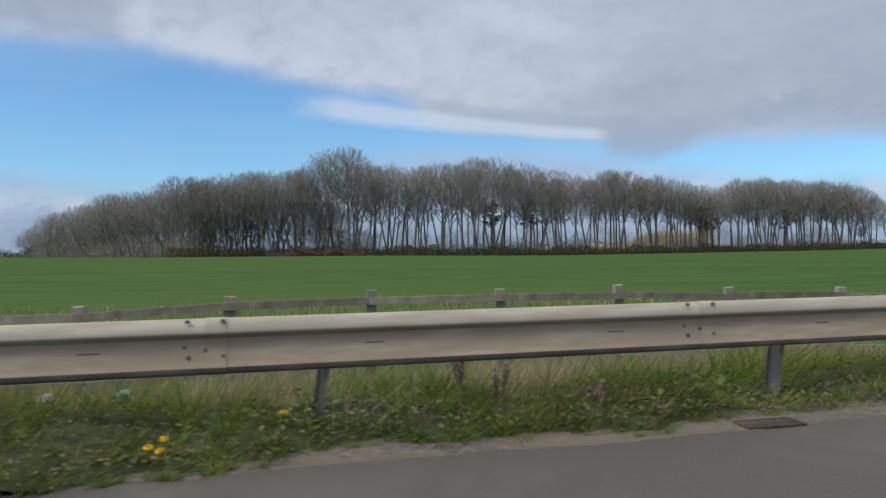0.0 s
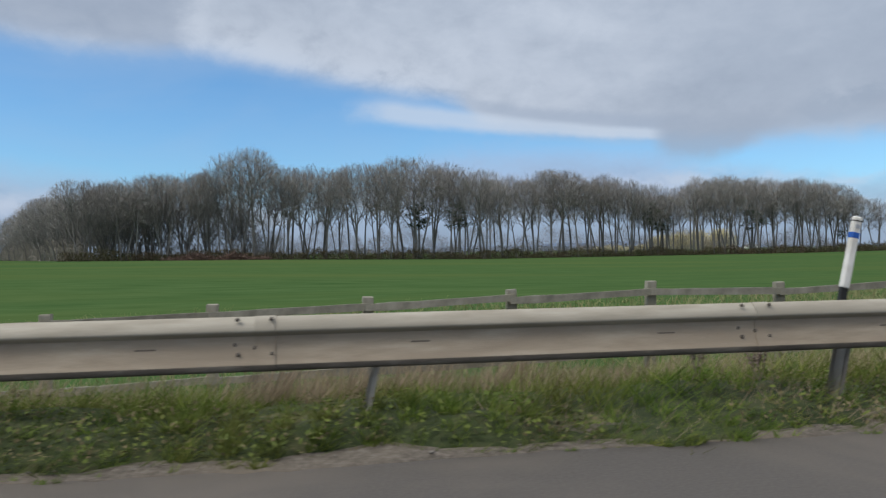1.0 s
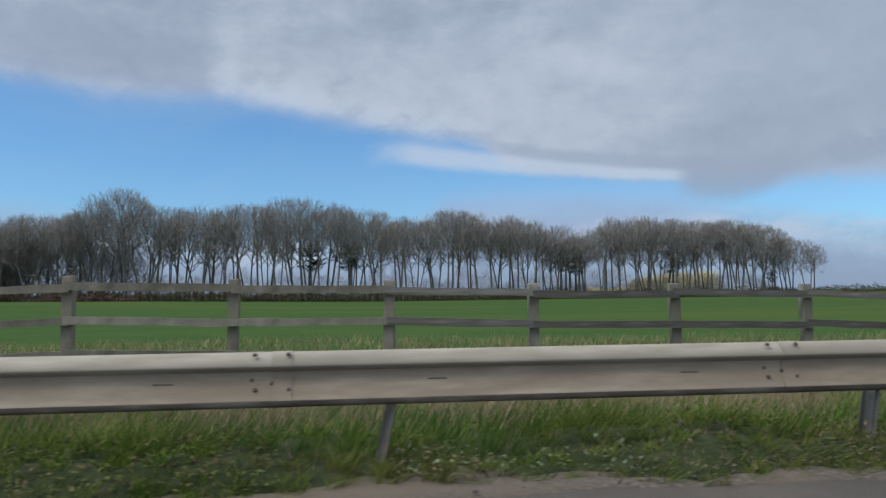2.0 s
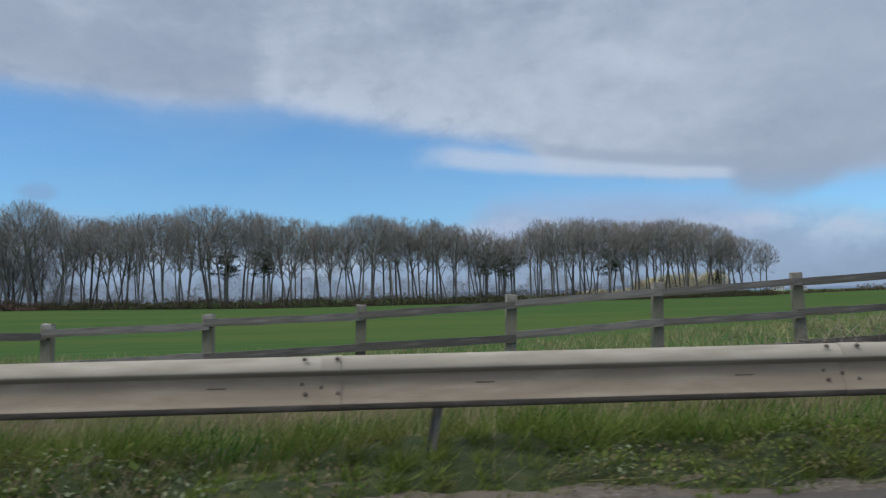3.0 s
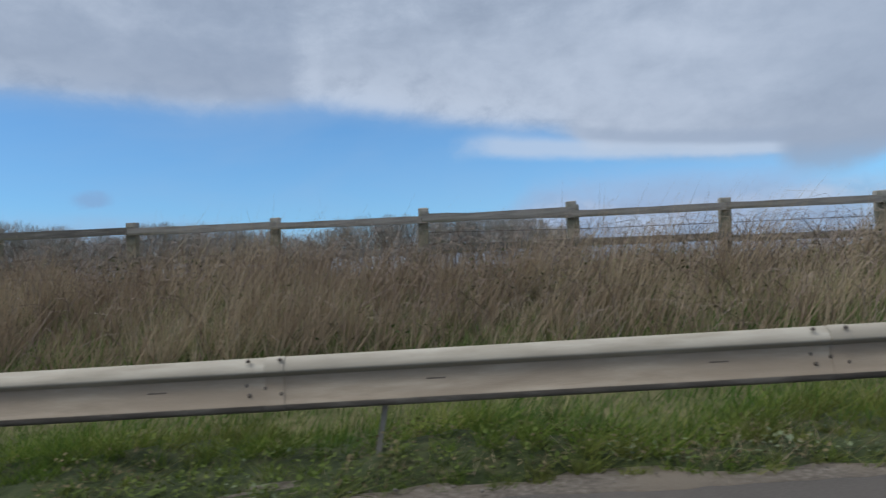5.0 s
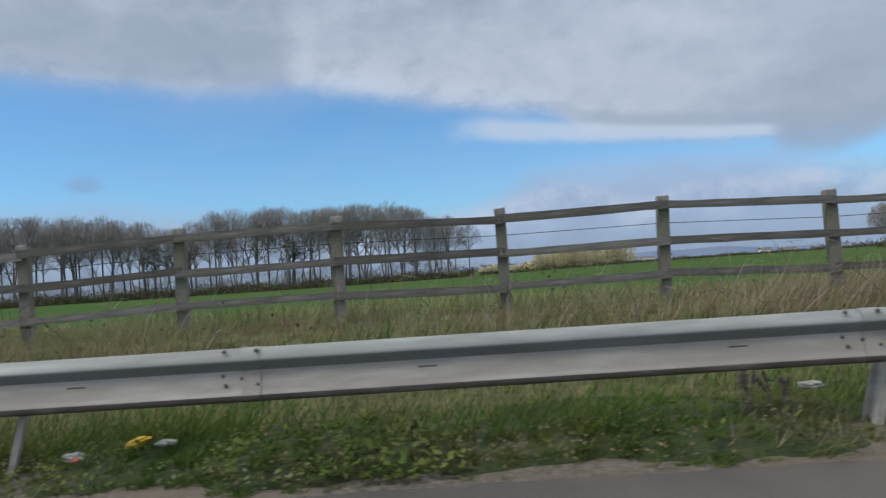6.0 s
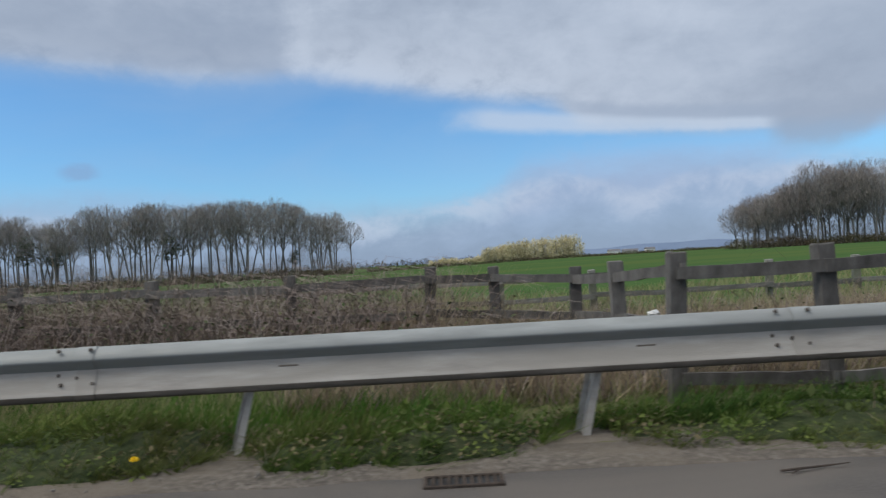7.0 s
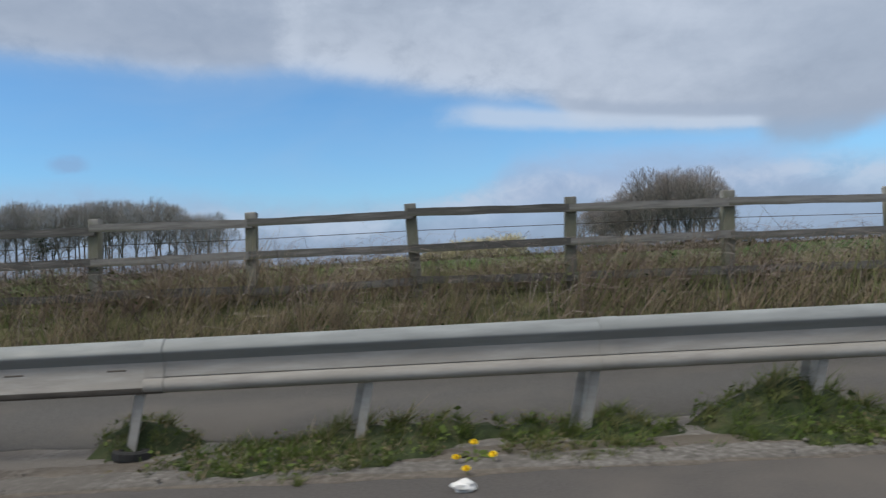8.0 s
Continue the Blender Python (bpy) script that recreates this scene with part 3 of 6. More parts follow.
def build_barrier():
    splices = []
    for (x0, _), (x1, k) in zip(ANCHORS, ANCHORS[1:]):
        splices += [x0 + (x1 - x0) * i / k for i in range(k)]
    bolt, slot, slim, stout, broad = bolt_mesh(), slot_mesh(), barrier_post_mesh(0.028, M_STEEL_DARK), barrier_post_mesh(0.042, M_STEEL_DUSTY), barrier_post_mesh(0.056, M_STEEL_DUSTY)
    thing = empty("crash_barrier", pose(0, BEAM_Y, 0), "galvanised corrugated steel crash barrier on short steel posts", "crash barrier")
    meshes = {}
    for a, b in zip(splices, splices[1:]):
        new_one = 117.0 < a < 123.0
        key = (round(b - a, 2), new_one, a < 171, a > 235.5)
        if key not in meshes:
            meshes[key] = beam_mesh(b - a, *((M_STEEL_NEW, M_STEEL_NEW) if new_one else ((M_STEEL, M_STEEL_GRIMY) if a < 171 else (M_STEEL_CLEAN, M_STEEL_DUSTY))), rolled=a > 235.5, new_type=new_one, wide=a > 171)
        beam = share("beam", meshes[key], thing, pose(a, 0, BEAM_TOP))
        if new_one:
            tagged(beam, "bright new galvanised beam")
        if a > 235.5:
            continue
        for dx, dz, o in ((-0.20, -0.010, 0.060), (0.0, -0.010, 0.060), (-0.20, -0.222, 0.060), (0.0, -0.222, 0.060), (-0.10, -0.185, 0.048), (-0.22, -0.165, 0.040)):
            share("bolt", bolt, beam, pose(dx - 0.02, -o, dz, -65 if dz > -0.1 else -22))
        for q in (0.27, 0.77):
            share("slot", slot, beam, pose((b - a) * q, -0.0445, -0.180, -13))
    posts = [s + 0.54 for s in splices if s < 166] + [47.85] + POSTS_LATE + [235.58 + 1.44 * i for i in range(60)]
    rng = random.Random(5)
    for x in posts:
        share("post", broad if x > 234 else stout if x > 174 or 117 < x < 125 else slim, thing, pose(x - 0.02, 0.0, 0.0, rng.uniform(-1.5, 1.5), rng.uniform(12, 15) if 174 < x or 117 < x < 125 else rng.uniform(8, 12), rng.uniform(-6, 6)))


build_barrier()


# ---- timber fence ----
FENCE_ANCHORS = [(-78.0, 0), (-2.36, 42), (5.96, 5), (28.16, 12), (35.41, 4), (42.98, 4), (52.2, 5), (57.9, 3), (79.34, 12), (84.9, 3), (93.86, 5), (99.39, 3), (108.6, 5), (113.61, 3), (122.76, 5), (129.66, 4), (144.4, 8), (168.62, 13), (170.46, 1), (171.46, 1), (173.29, 1), (182.47, 5), (187.95, 3), (195.51, 4),
                 (218.95, 13), (228.02, 5), (233.7, 3), (240.91, 4), (322.0, 45)]
fence_xs = []
for (a0, _), (a1, k) in zip(FENCE_ANCHORS, FENCE_ANCHORS[1:]):
    fence_xs += [a0 + (a1 - a0) * i / k for i in range(k)]


def fence_post_mesh(seed, mat):
    bm = box_bm(-0.062, 0.062, -0.05, 0.05, -1.45, 0.0, bevel=0.006)
    r = random.Random(seed)
    for v in bm.verts:
        if v.co.z > -0.1:
            v.co.z += v.co.x * r.uniform(-0.15, 0.15)
            v.co.x += r.uniform(-0.008, 0.008)
    me = bpy.data.meshes.new("post")
    bm.to_mesh(me)
    bm.free()
    me.materials.append(mat)
    return me


def rail_mesh(seed, mat):
    """A sawn rail one metre long, scaled along x to the bay."""
    r = random.Random(seed)
    bm = bmesh.new()
    n = 6
    rows = []
    for i in range(n + 1):
        x = i / n
        a, b = r.uniform(-0.006, 0.006), r.uniform(-0.006, 0.006)
        rows.append([bm.verts.new(q) for q in ((x, -0.019, -0.044 + a), (x, 0.019, -0.044 + a), (x, 0.019, 0.044 + b), (x, -0.019, 0.044 + b))])
    for p, q in zip(rows, rows[1:]):
        for k in range(4):
            bm.faces.new((p[k], q[k], q[(k + 1) % 4], p[(k + 1) % 4]))
    bm.faces.new(rows[0][::-1]), bm.faces.new(rows[-1])
    bmesh.ops.recalc_face_normals(bm, faces=bm.faces)
    me = bpy.data.meshes.new("rail")
    bm.to_mesh(me)
    bm.free()
    me.materials.append(mat)
    return me


def between(a, b, scale_x=True):
    """A pose that carries x = 0..1 from a to b."""
    a, b = Vector(a), Vector(b)
    d = b - a
    rot = d.to_track_quat("X", "Z").to_matrix().to_4x4()
    return Matrix.Translation(a) @ rot @ Matrix.Diagonal((d.length, 1, 1, 1))


def build_fence(xs_all, label, rails=(-0.12, -0.50, -0.88), wire=False, places=None, seed=3, group="roadside fences", mat=M_WOOD):
    posts = [fence_post_mesh(i, mat) for i in range(4)]
    rls = [rail_mesh(20 + i, M_RAIL if mat is M_WOOD else mat) for i in range(5)]
    r = random.Random(seed)
    thing = empty("post_and_rail_fence", pose(0, 0, 0), label, "fence", group)
    tops = []
    for q in (places or [(x + r.uniform(-0.03, 0.03), float(fence_y(x)), float(lerp_table(x, FENCE_TOP))) for x in xs_all]):
        x, y, z = q[0], q[1], q[2] + r.uniform(-0.025, 0.025)
        share("post", r.choice(posts), thing, pose(x, y, z, r.uniform(-1.5, 1.5), r.uniform(-2, 3), r.uniform(-5, 5)))
        tops.append((x, y, z))
    for p, q in zip(tops, tops[1:]):
        for drop in rails:
            a = (p[0] - 0.03, p[1] - 0.072, p[2] + drop + r.uniform(-0.02, 0.02))
            b = (q[0] + 0.03, q[1] - 0.072, q[2] + drop + r.uniform(-0.02, 0.02))
            share("rail", r.choice(rls), thing, between(a, b))
    if wire:
        bm = bmesh.new()
        bmesh.ops.create_cone(bm, segments=5, radius1=0.004, radius2=0.004, depth=1.0, matrix=pose(0.5, 0, 0, 0, 90))
        me = bpy.data.meshes.new("wire")
        bm.to_mesh(me)
        bm.free()
        me.materials.append(M_BOLT)
        for p, q in zip(tops, tops[1:]):
            share("wire", me, thing, between((p[0], p[1] + 0.06, p[2] - 0.30), (q[0], q[1] + 0.06, q[2] - 0.30)))


build_fence([x for x in fence_xs if x < 60], "pale weathered timber post and rail fence along the field", mat=M_WOOD_PALE)
build_fence([x for x in fence_xs if 58 < x < 150], "weathered grey timber fence half sunk in brambles", seed=4)
build_fence([x for x in fence_xs if 148 < x < 195.6], "weathered grey timber fence with a strand of wire", wire=True, seed=5)
build_fence(None, "timber fence stepping forward round a culvert beside the barrier", places=[(195.51, 7.8, 1.52), (197.5, 7.85, 1.42), (199.3, 7.85, 1.3), (201.1, 7.85, 1.22), (202.9, 7.8, 1.16), (204.5, 7.75, 1.12), (206.1, 7.7, 1.10),
            (207.7, 7.7, 1.10), (208.4, 7.6, 1.08), (209.3, 7.5, 1.04), (209.45, 6.3, 1.1), (209.6, 5.05, 1.16), (210.6, 4.9, 1.16), (211.67, 4.96, 1.14), (213.2, 5.64, 1.16), (214.7, 6.04, 1.24), (216.2, 6.7, 1.36), (217.7, 7.4, 1.48), (218.95, 8.0, 1.57)], rails=(-0.14, -0.52, -0.94), seed=6, mat=M_WOOD_DARK)
build_fence(None, "low timber fence on the far side of the culvert", places=[(204.0 + 1.6 * i, 11.5 + 0.1 * i, 0.88) for i in range(9)], rails=(-0.1, -0.45), seed=7)
build_fence([x for x in fence_xs if x > 218.5], "weathered grey timber fence on the bank above the road", wire=True, seed=8)


# ---- trees ----
def tube(verts, faces, pts, radii, sides):
    base = len(verts)
    for i, p in enumerate(pts):
        d = (pts[min(i + 1, len(pts) - 1)] - pts[max(i - 1, 0)]).normalized()
        s = d.orthogonal().normalized()
        c = d.cross(s)
        for k in range(sides):
            a = 2 * math.pi * k / sides
            verts.append(tuple(p + (s * math.cos(a) + c * math.sin(a)) * radii[i]))
    for i in range(len(pts) - 1):
        for k in range(sides):
            a, b = base + i * sides + k, base + i * sides + (k + 1) % sides
            faces.append((a, b, b + sides))
            faces.append((a, b + sides, a + sides))


def tree_meshes(seed, height=18.0, spread=1.0, bare=0.40, lean=0.0, limbs=5, stems=1, twigs=15, belly=0.46, twig_mat=None):
    """A leafless broadleaved tree: limbs fork again and again until they reach the skin of a domed crown. Trunk and limbs in one mesh, twigs in another."""
    r = random.Random(seed)
    wv, wf, tv, tf = [], [], [], []
    zb, top = bare * height, height * 0.95
    mid = zb + belly * (top - zb)
    reach = 0.27 * height * spread

    def room(p, d):
        """How far the crown's skin lies from p along d."""
        c = Vector((lean * mid, 0, mid))
        tall = (top - mid) if d.z > -0.1 else (mid - zb * 0.7)
        q = Vector(((p.x - c.x) / reach, (p.y - c.y) / reach, (p.z - c.z) / (tall if p.z > mid else max(mid - zb * 0.6, 1.0))))
        e = Vector((d.x / reach, d.y / reach, d.z / tall))
        aa, bb, cc = e.dot(e), q.dot(e), q.dot(q) - 1.0
        disc = bb * bb - aa * cc
        return max((-bb + math.sqrt(disc)) / aa, 0.0) if disc > 0 else 0.0

    def tilt(d, angle, turn):
        side = d.orthogonal().normalized()
        side.rotate(Matrix.Rotation(turn, 3, d))
        return (d * math.cos(angle) + side * math.sin(angle)).normalized()

    def spray(a, b, n, long):
        d0 = (b - a).normalized()
        for _ in range(n):
            q = a.lerp(b, r.uniform(0.1, 1.0))
            if r.random() > 0.25 + 0.75 * (q.z - zb) / (mid - zb):
                continue
            d = (d0 + Vector((r.gauss(0, 0.42), r.gauss(0, 0.42), r.gauss(0.10, 0.36)))).normalized()
            side = d.orthogonal().normalized()
            side.rotate(Matrix.Rotation(r.uniform(0, 6.3), 3, d))
            side *= r.uniform(0.005, 0.010)
            i = len(tv)
            tv.extend([tuple(q - side), tuple(q + side), tuple(q + d * r.uniform(0.4, 1.0) * long)])
            tf.append((i, i + 1, i + 2))

    def grow(p, d, rad, level, last):
        left = room(p, d)
        if left < 0.35:
            spray(p - d * 0.4, p + d * 0.1, twigs // 2, 0.9)
            return
        ln = left / (last - level + 1) * r.uniform(0.85, 1.3)
        ln = min(max(ln, 0.5), left)
        bend = Vector((r.gauss(0, 0.10), r.gauss(0, 0.10), 0.10))
        m = p + d * ln * 0.5
        d2 = (d + bend).normalized()
        q = m + d2 * ln * 0.5
        if rad > 0.03:
            tube(wv, wf, [p, m, q], [rad, rad * 0.9, rad * 0.8], 6 if rad > 0.1 else 4 if rad > 0.05 else 3)
        else:
            side = d.orthogonal().normalized()
            side.rotate(Matrix.Rotation(r.uniform(0, 6.3), 3, d))
            side *= max(rad, 0.010)
            i = len(wv)
            wv.extend([tuple(p - side), tuple(p + side), tuple(q + side * 0.7), tuple(q - side * 0.7)])
            wf.extend([(i, i + 1, i + 2), (i, i + 2, i + 3)])
        if level == last:
            spray(p, q, twigs, 1.15)
            return
        if level >= last - 1:
            spray(p, q, twigs // 3, 0.9)
        turn = r.uniform(0, 6.3)
        grow(q, tilt(d2, r.uniform(0.06, 0.28), turn), rad * 0.76, level + 1, last)
        for k in range(1 if r.random() < 0.68 else 2):
            grow(q, tilt(d2, r.uniform(0.45, 0.85), turn + 3.1 + (k - 0.5) * 1.6 + r.uniform(-0.5, 0.5)), rad * 0.62, level + 1, last)

    for k in range(stems):
        a = r.uniform(0, 6.3) if stems == 1 else 6.283 * k / stems + r.uniform(-0.4, 0.4)
        out = Vector((math.cos(a), math.sin(a), 0))
        rad = height * 0.0105 * (1.0 if stems == 1 else 0.8)
        pts = [out * (0.0 if stems == 1 else 0.3) + Vector((0, 0, -0.4))]
        way = (Vector((lean, 0, 1)) + out * (0.02 if stems == 1 else 0.13)).normalized()
        n = 5
        for i in range(n):
            way = (way + Vector((r.gauss(0, 0.025), r.gauss(0, 0.025), 0))).normalized()
            pts.append(pts[-1] + way * (zb + 0.4 + 0.12 * height) / n)
        radii = [rad * 1.25] + [rad * (1 - 0.26 * i / n) for i in range(1, n + 1)]
        tube(wv, wf, pts, radii, 7)
        count = max(3, limbs - stems + 1)
        for i in range(count):
            f = n - 1.4 + 1.4 * (i + 1) / count
            j = min(int(f), n - 1)
            p = pts[j].lerp(pts[j + 1], f - j)
            ang = r.uniform(0.10, 0.3) if i == count - 1 else r.uniform(0.35, 0.85)
            grow(p, tilt(way, ang, i * 2.4 + a + r.uniform(-0.4, 0.4)), rad * (0.66 if i == count - 1 else 0.5), 0, 5 if stems == 1 else 4)
    fit = height / sorted(v[2] for v in tv)[-40]
    sc = np.array([1, 1, fit])
    return arr_mesh("trunk", np.array(wv) * sc, wf, M_BARK), arr_mesh("crown", np.array(tv) * sc, tf, twig_mat or M_TWIG)


TREE_KINDS = [tree_meshes(100 + i, 18.0, sp, ba, le, 5, st) for i, (sp, ba, le, st) in enumerate([(0.95, 0.34, 0.0, 1), (0.75, 0.42, 0.03, 1), (1.1, 0.30, -0.03, 2), (0.85, 0.38, 0.05, 1), (1.0, 0.28, 0.0, 2), (0.68, 0.44, -0.04, 1), (1.05, 0.34, 0.05, 1), (0.9, 0.30, -0.02, 2)])]
BUSHY_KINDS = [tree_meshes(200 + i, 18.0, sp, 0.10, le, 5, 3, 16) for i, (sp, le) in enumerate([(1.15, 0.0), (1.0, 0.03), (1.25, -0.03)])]
COPSE_KINDS = [tree_meshes(300 + i, 18.0, sp, 0.20, le, 6, 1, 19, twig_mat=M_TWIG_RED) for i, (sp, le) in enumerate([(0.95, 0.0), (0.85, 0.03), (1.05, -0.02)])]


def plant_tree(rng, x, y, height, label, group, widen=1.0, kinds=TREE_KINDS):
    z = float(land(x, y))
    s = height / 18.0
    w = s ** 0.6 * widen
    tree = empty("tree", pose(x, y, z - 0.05, 0, 0, rng.uniform(0, 360)), label, "tree", group)
    trunk, crown = rng.choice(kinds)
    for name, me in (("trunk", trunk), ("crown", crown)):
        share(name, me, tree, Matrix.Diagonal((w, w, s, 1)))
    return tree


WOOD_H = [(-21, 14.6), (-7, 16.2), (1, 17.0), (7, 19.0), (11, 20.5), (17, 18.4), (22, 19.3), (33, 19.6), (40, 20.8), (44, 21.6), (50, 20.6), (58, 19.8), (68, 19.2), (83, 20.2), (100, 18.4), (110, 16.8), (116, 16.2), (120, 19.2), (136, 20.6), (150, 19.4), (162, 20.0), (172, 17.2), (182, 14.5)]
TALL = "tall leafless broadleaved tree in a roadside wood"


def wood_front(x):
    return 142 + 0.19 * (x - 11)


def build_wood():
    rng = random.Random(11)
    for row, (back, step) in enumerate(((0.0, 3.3), (6.0, 4.0), (12.0, 5.0))):
        x = -20.0 + row * 2.3
        while x < 183 - row * 3:
            xx, yy = x + rng.uniform(-1.2, 1.2), wood_front(x) + back + rng.uniform(-2, 2)
            h = float(lerp_table(xx, WOOD_H)) * rng.uniform(0.94, 1.08) * (1.0 + 0.004 * back)
            big = row < 2 and min(abs(xx - 11), abs(xx - 45)) < 4.0
            plant_tree(rng, xx, yy, h * (1.05 if big else 1.0), TALL, "trees of the wood", 1.4 if big else rng.uniform(0.95, 1.35))
            x += step * rng.uniform(0.75, 1.25) * (0.8 if x < 0 else 1.0)
    # bushier growth at the low end of the wood
    for back in (3.0, 11.0):
        x = -19.0
        while x < 12:
            plant_tree(rng, x, wood_front(x) + back + rng.uniform(-1, 1), rng.uniform(10.5, 14.5), "bushy leafless tree at the low end of a wood", "trees of the wood", 1.2, BUSHY_KINDS)
            x += rng.uniform(3.5, 5.0)
    # the side of the wood that runs away from the road
    for row in range(3):
        f = 0.02 * row
        while f < 0.97:
            x, y = -20 - 68 * f + row * 7 + rng.uniform(-2, 2), 137 + 118 * f + rng.uniform(-2, 2)
            h = float(lerp_table(f, [(0, 14.7), (0.3, 15.4), (0.6, 14.0), (0.8, 11.8), (0.9, 9.4), (1.0, 6.2)])) * rng.uniform(0.92, 1.04)
            plant_tree(rng, x, y, h, "smaller leafless tree at the edge of a roadside wood", "trees of the wood", 1.25, BUSHY_KINDS)
            f += rng.uniform(0.03, 0.05)


def build_copse():
    rng = random.Random(12)
    for row, back in enumerate((0, 5, 10, 15)):
        for i in range(9):
            f = (i + 0.4 * row) / 9
            x, y = 267 + 19 * f + 0.4 * back + rng.uniform(-1, 1), 138 - 20 * f + back + rng.uniform(-1, 1)
            h = float(lerp_table(f, [(0, 9.5), (0.2, 11.5), (0.38, 12.5), (0.5, 15.0), (0.7, 16.2), (0.95, 15.6), (1.1, 14.0)]))
            plant_tree(rng, x, y, h * rng.uniform(0.84, 1.06), "leafless tree in a small round copse", "trees of the copse", 1.15, COPSE_KINDS)


build_wood()
build_copse()


# ---- undergrowth, hedges and far things ----
M_BRUSH = material("cut_brushwood", [(0.2, (0.07, 0.045, 0.038)), (0.5, (0.13, 0.085, 0.07)), (0.8, (0.22, 0.15, 0.12))], 1.0, 0.9, island=0.5)
M_SCRUB = material("bare_scrub", [(0.2, (0.215, 0.196, 0.17)), (0.5, (0.30, 0.276, 0.242)), (0.8, (0.385, 0.357, 0.315))], 0.5, 0.9, island=0.4)
M_HEDGE = material("hedge_twigs", [(0.2, (0.045, 0.05, 0.022)), (0.5, (0.085, 0.08, 0.042)), (0.8, (0.13, 0.11, 0.06))], 0.5, 0.9, island=0.4, patch=(0.10, 0.075, 0.05), patch_scale=0.15)
# yellowish twigs, with a patch of sunshine worked into the pale base colour
M_WILLOW_SUNLIT = material("sunlit_yellow_willow", [(0.2, (0.44, 0.39, 0.23)), (0.5, (0.58, 0.525, 0.33)), (0.8, (0.68, 0.62, 0.42))], 0.15, 0.9, island=0.4, obj_random=0.5)
M_WHITEWALL = material("white_render", [(0.3, (0.70, 0.69, 0.66)), (0.7, (0.82, 0.81, 0.79))], 0.6, 0.8)
M_SLATE = material("slate_roof", [(0.3, (0.10, 0.10, 0.11)), (0.7, (0.18, 0.175, 0.18))], 0.8, 0.7)
M_PANE = material("dark_pane", [(0.3, (0.03, 0.035, 0.045)), (0.7, (0.05, 0.055, 0.06))], 1.0, 0.15)
# the blue-grey is distance haze painted into the hills' colour
M_HILL_HAZE = material("haze_blue_hills", [(0.3, (0.14, 0.19, 0.28)), (0.7, (0.18, 0.23, 0.32))], 0.002, 1.0, spec=0.0)


def clump(n, place, size, long, wide, up=0.4, seed=0):
    """n loose slivers: place(rng, n) gives their feet; each is one triangle."""
    rng = np.random.default_rng(seed)
    p = place(rng, n)
    d = rng.normal(0, 1, (n, 3))
    d[:, 2] += up
    d /= np.linalg.norm(d, axis=1)[:, None]
    s = np.cross(d, rng.normal(0, 1, (n, 3)))
    s /= np.linalg.norm(s, axis=1)[:, None]
    ln = rng.uniform(0.5, 1.2, (n, 1)) * long
    w = rng.uniform(0.5, 1.2, (n, 1)) * wide
    v = np.stack([p - s * w, p + s * w, p + d * ln], 1).reshape(-1, 3)
    return v, np.arange(3 * n).reshape(-1, 3)


def blob(rx, ry, rz):
    def place(rng, n):
        q = rng.normal(0, 1, (n, 3))
        q /= np.linalg.norm(q, axis=1)[:, None]
        q *= rng.uniform(0.35, 1.0, (n, 1)) ** 0.5
        lump = 1 + 0.22 * np.sin(q[:, :1] * 5 + 1) * np.cos(q[:, 1:2] * 6 + 2)
        q = q * lump * np.array([rx, ry, rz])
        q[:, 2] = np.abs(q[:, 2] + rz * 0.75)
        return q
    return place


def row_of(x0, y0, x1, y1, h, deep, base):
    def place(rng, n):
        f = rng.uniform(0, 1, n)
        x, y = x0 + (x1 - x0) * f, y0 + (y1 - y0) * f + rng.uniform(-deep, deep, n)
        hh = h * (0.72 + 0.2 * np.sin(x * 0.31) + 0.14 * np.sin(x * 0.83 + 1) + 0.1 * np.sin(x * 2.3))
        z = land(x, y) + rng.uniform(-0.1, 1, n) * hh * base
        return np.stack([x, y, z], -1)
    return place


def hedge(name, label, category, ends, h, n, mat, long=0.9, wide=0.04, deep=1.2, seed=1):
    v, f = clump(n, row_of(*ends, h, deep, 1.0), 1, long, wide, 0.5, seed)
    tagged(new(name, arr_mesh(name, v, f, mat)), label, category, kind="stuff")


hedge("undergrowth", "low brown undergrowth along the foot of the wood", "undergrowth", (-22, 134, 184, 173), 2.1, 44000, M_HEDGE, 0.8, 0.05, 2.0, 2)
hedge("thicket", "dense grey thicket filling the low end of the wood", "thicket", (-20, 143, 17, 149), 9.0, 11000, M_SCRUB, 1.2, 0.035, 4.5, 3)
hedge("side_thicket", "dense grey scrub along the side of the wood", "thicket", (-88, 256, -19, 136), 5.0, 20000, M_SCRUB, 1.4, 0.045, 2.5, 13)
hedge("back_thicket", "sparse scrub behind the trunks of the wood", "thicket", (4, 160, 180, 192), 8.5, 50000, M_TWIG, 1.4, 0.026, 3.5, 4)
hedge("field_hedge", "dark clipped hedge at the far side of the field", "hedge", (186, 186, 470, 300), 0.9, 16000, M_HEDGE, 0.8, 0.09, 1.0, 5)
hedge("field_hedge", "dark hedge beside the end of the wood", "hedge", (-330, 290, -86, 258), 1.8, 9000, M_HEDGE, 0.8, 0.09, 1.0, 6)
hedge("far_hedge", "long hedgerow far across the fields", "hedge", (-900, 560, 318, 600), 6.0, 14000, M_HEDGE, 2.6, 0.35, 3.0, 7)
hedge("far_hedge", "tall hedgerow far beyond the copse", "hedge", (500, 608, 1500, 640), 6.0, 11000, M_HEDGE, 2.6, 0.35, 3.0, 17)
hedge("copse_hedge", "rough brown hedge along the foot of the copse", "hedge", (264, 137, 291, 115), 2.0, 5000, M_HEDGE, 0.8, 0.06, 1.2, 8)
hedge("copse_thicket", "grey scrub filling the small copse", "thicket", (270, 141, 292, 124), 7.0, 8000, M_SCRUB, 1.2, 0.04, 5.0, 18)
